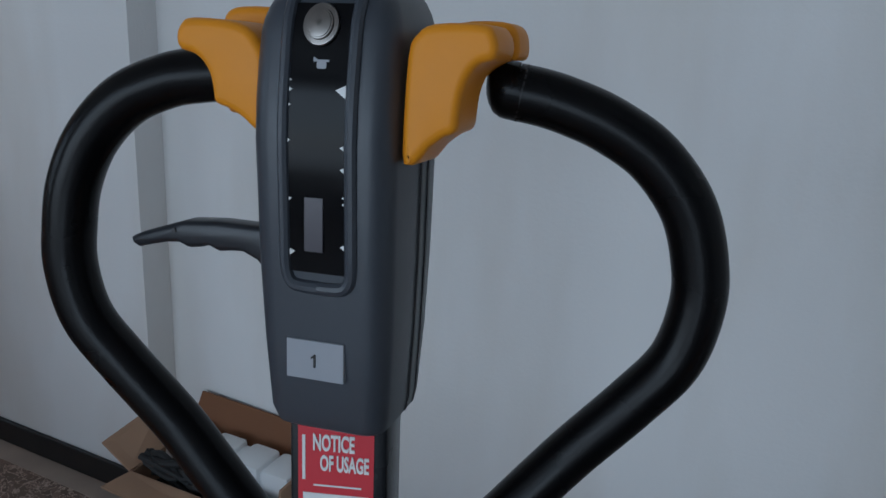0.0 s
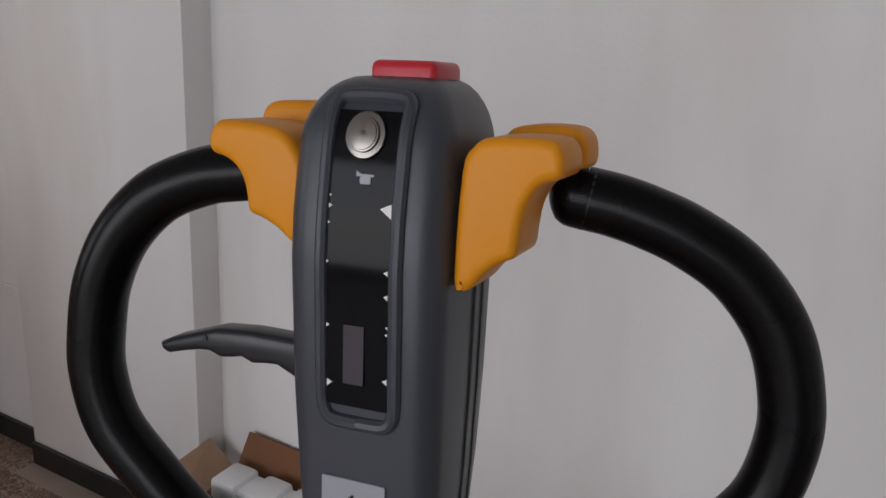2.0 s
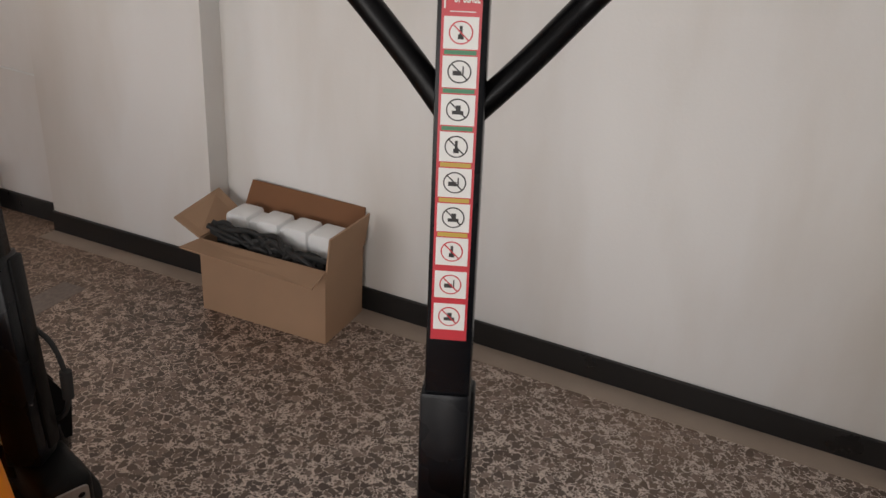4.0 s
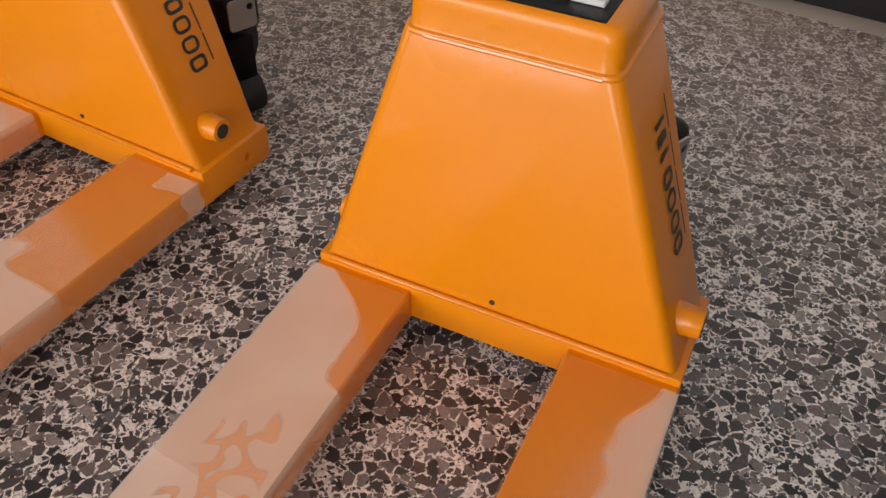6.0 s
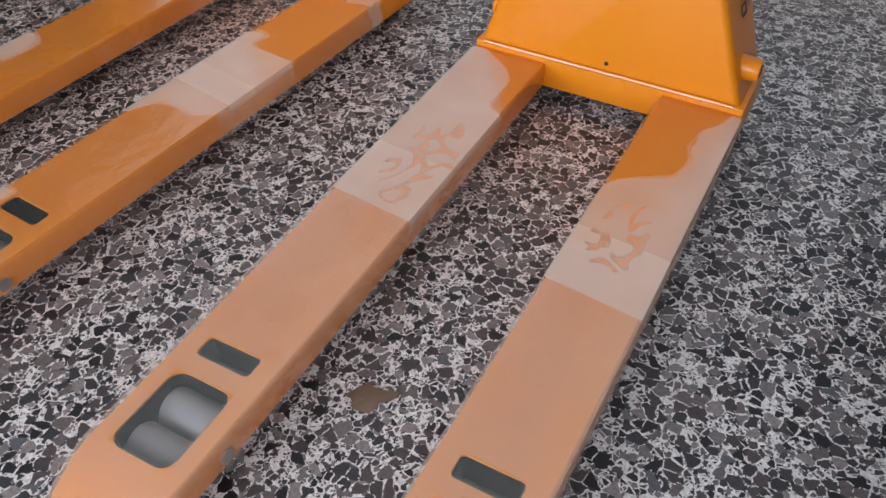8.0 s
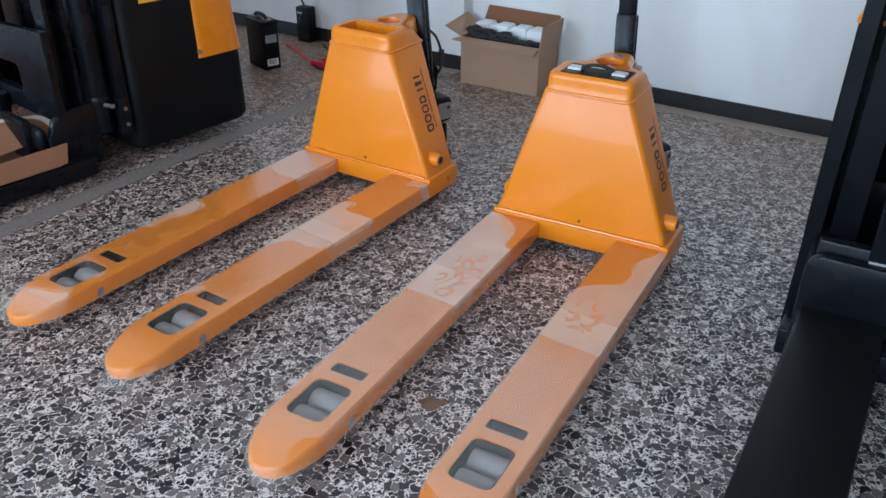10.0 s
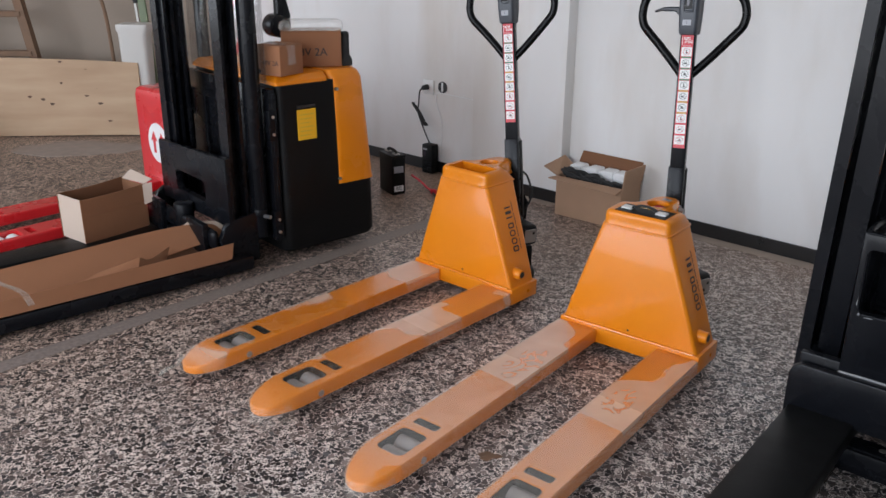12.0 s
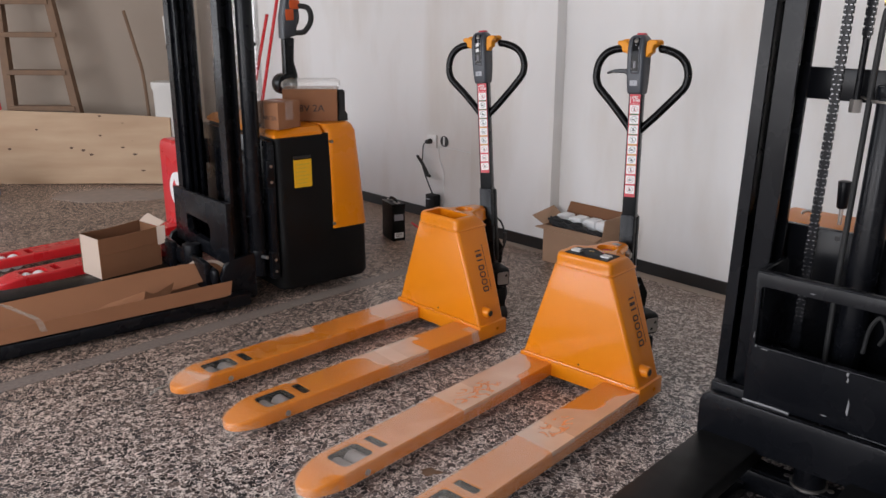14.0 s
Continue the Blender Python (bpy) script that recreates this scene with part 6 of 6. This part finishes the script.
part("wire", tube([(2.665, -0.006, 0.525), (2.55, -0.007, 0.53), (2.43, -0.007, 0.532), (2.35, -0.007, 0.527), (2.352, -0.008, 0.45), (2.385, -0.008, 0.38), (2.39, -0.008, 0.27), (2.392, -0.008, 0.10)], 0.0035, 6, 6), M_WHITE, wire)

# ---- far corner: plank, ladder, sticks ----
M_TUB = mat("white_plastic", (0.62, 0.60, 0.56), 0.45, vary=0.05)
M_LEVEL = mat("pale_green_paint", (0.16, 0.20, 0.11), 0.5, vary=0.12)
M_KNOT = mat("dark_knot", (0.10, 0.05, 0.025), 0.6, vary=0.4, scale=60)
FA = pose(-5.09, 0.215, 0, 0, 0, 42)
# the board bows a little along its length
secs = []
for k in range(15):
    x = -1.35 + 0.16 * k
    y, top = 0.010 * math.sin(1.3 * x + 0.4), 0.572 - 0.042 * x + 0.006 * math.sin(3.1 * x)
    secs.append([(x, y, 0.006 * math.sin(2.3 * x) + 0.006), (x, y + 0.026, 0.006 * math.sin(2.3 * x) + 0.006), (x, y + 0.026, top), (x, y, top)])
plank = thing("plank", FA @ pose(0, 0, 0, -4), "wide pale pine board standing against the wall", "plank")
part("board", loft(secs), M_PLANK, plank)
rnd = random.Random(5)
for x, z in ((0.089, 0.293), (0.182, 0.274), (0.244, 0.241), (0.326, 0.392), (0.593, 0.245), (0.65, 0.116), (0.333, 0.545), (-0.406, 0.280), (-0.176, 0.435), (-0.512, 0.337), (0.50, 0.30)):
    a, b = rnd.uniform(0.010, 0.018), rnd.uniform(0.006, 0.010)
    y = 0.010 * math.sin(1.3 * x + 0.4) - 0.0002
    knot = prism([(x + a * math.cos(w) * (1 + 0.3 * math.sin(3 * w + x)), z + b * math.sin(w)) for w in [radians(30 * k) for k in range(12)]], -y, 0.0012 - y, m=Matrix.Rotation(radians(90), 4, "X"))
    part("knot", knot, M_KNOT, plank, "dark brown knot")
lad = thing("ladder", FA, "old brown wooden ladder leaning on the wall", "ladder")
for x0, x1 in ((-0.39, -0.49), (0.215, -0.135)):
    part("rail", loft([[(x + u, y + v, z) for u, v in ((-0.030, -0.035), (0.030, -0.035), (0.030, 0.035), (-0.030, 0.035))] for x, y, z in ((x0, 0.12, 0.0), ((x0 + x1) / 2, 0.22, 0.90), (x1, 0.32, 1.80))]), M_WOODOLD, lad)
for z in (0.30, 0.585, 0.865, 1.155, 1.405, 1.46, 1.74):
    k = z / 1.80
    xa, xb, y = -0.39 - 0.10 * k, 0.215 - 0.35 * k, 0.12 + 0.20 * k
    part("tread", box(xa, xb, y - 0.045, y + 0.045, z - 0.020, z + 0.020, 0.004, 1), M_WOODOLD, lad)
solo("stick", tube([(0.70, 0.16, 0.0), (0.645, 0.24, 0.78), (0.59, 0.26, 1.05), (0.52, 0.27, 1.34)], 0.014, 8, 4), M_WOODOLD, FA, "grey wooden stick leaning on the wall", "stick")
tub = loft([[(x, y, z) for x, y in rounded(0.775 - a, 0.955 + a, 0.06, 0.22 + a, 0.03, 4)] for a, z in ((0, 0.0), (0.012, 0.74), (0.025, 0.765), (0.025, 0.80), (0.02, 0.805))])
solo("white_tub", tub, M_TUB, FA, "white plastic tub behind the plank", "tub")
lev = thing("spirit_level", FA @ pose(0.92, 0.27, 0.0, 0, -3, 0), "green spirit level with black clips leaning on the wall", "level")
part("level_body", box(0.0, 0.055, 0.0, 0.025, 0.0, 1.30, 0.004), M_LEVEL, lev, "pale green metal body")
part("level_edge", box(-0.028, -0.010, 0.0, 0.020, 0.0, 1.30, 0.002), M_TUB, lev, "white edge strip")
for z in (0.94, 1.05):
    part("level_clip", box(-0.032, 0.002, -0.006, 0.022, z, z + 0.03, 0.003), M_RUBBER, lev)
solo("red_pole", tube([(-0.43, 0.10, 0.0), (-0.54, 0.20, 0.59), (-0.66, 0.30, 1.08), (-0.80, 0.36, 1.60)], 0.014, 8, 3), M_REDPAINT, FA, "thin red pole leaning on the wall", "pole")
solo("red_pole", tube([(-4.25, 1.30, 0.0), (-3.965, 1.47, 1.32)], 0.013, 8, 1), M_REDPAINT, Matrix.Identity(4), "thin red broom handle leaning on the wall", "pole")
solo("red_pole", tube([(-4.08, 1.30, 0.0), (-3.83, 1.47, 1.42), (-3.74, 1.52, 1.92)], 0.013, 8, 1), M_REDPAINT, Matrix.Identity(4), "long red broom handle leaning on the wall", "pole")

# ---- small things on the floor ----
rnd = random.Random(11)
outline = [(0.034 * math.cos(a) * (1 + 0.35 * math.sin(3 * a + 1)), 0.020 * math.sin(a) * (1 + 0.3 * math.cos(4 * a))) for a in [2 * math.pi * i / 16 for i in range(16)]]
leaf = bmesh.new()
mid = leaf.verts.new((0, 0, 0.007))
ring_v = [leaf.verts.new((x, y, 0.002 + 0.004 * rnd.random())) for x, y in outline]
for i in range(16):
    leaf.faces.new((mid, ring_v[i], ring_v[(i + 1) % 16]))
solo("dry_leaf", leaf, M_WOODOLD, pose(-0.003, -0.792, 0, 0, 0, 35), "dry curled brown scrap on the floor", "scrap")
patch = [(0.42 * math.cos(a) * (1 + 0.18 * math.sin(2 * a + 0.6) + 0.06 * math.sin(7 * a)), 0.22 * math.sin(a) * (1 + 0.15 * math.cos(3 * a) + 0.05 * math.sin(9 * a))) for a in [2 * math.pi * i / 40 for i in range(40)]]
M_PATCH = mat("worn_cement", (0.30, 0.24, 0.20), 0.75, vary=0.35, scale=14, bump=0.4, bump_scale=90)
solo("floor_patch", prism(patch, 0.0, 0.004), M_PATCH, pose(-4.42, 0.32, 0, 0, 0, 40), "worn cement patch in the terrazzo floor", "floor patch")
bottle = thing("water_bottle", pose(-5.045, -0.40, 0), "blue plastic canister standing on the floor", "bottle")
part("bottle_body", loft([[(q * math.cos(w), q * math.sin(w), z) for w in [radians(20 * k) for k in range(18)]] for q, z in ((0.10, 0), (0.115, 0.02), (0.115, 0.14), (0.10, 0.18), (0.045, 0.215), (0.04, 0.235))]), M_BLUE, bottle)
part("bottle_cap", cyl((0, 0, 0.235), (0, 0, 0.258), 0.044, bevel=0.003), M_BLUE, bottle)
crate = thing("red_crate", pose(-5.62, -0.33, 0, 0, 0, 40), "red plastic crate on a brown carton", "crate")
part("crate_body", loft([[(x, y, z) for x, y in rounded(-a, a, -a * 0.7, a * 0.7, 0.02, 3)] for a, z in ((0.15, 0.30), (0.165, 0.46), (0.172, 0.465), (0.172, 0.48), (0.150, 0.48), (0.140, 0.32))]), M_REDPAINT, crate)
solo("carton", box(-0.16, 0.16, -0.12, 0.12, 0, 0.30, 0.004), M_CARD, pose(-5.62, -0.33, 0, 0, 0, 40), "brown cardboard box under a red crate", "box")
fs.visible_shadow = False
pb.visible_shadow = False
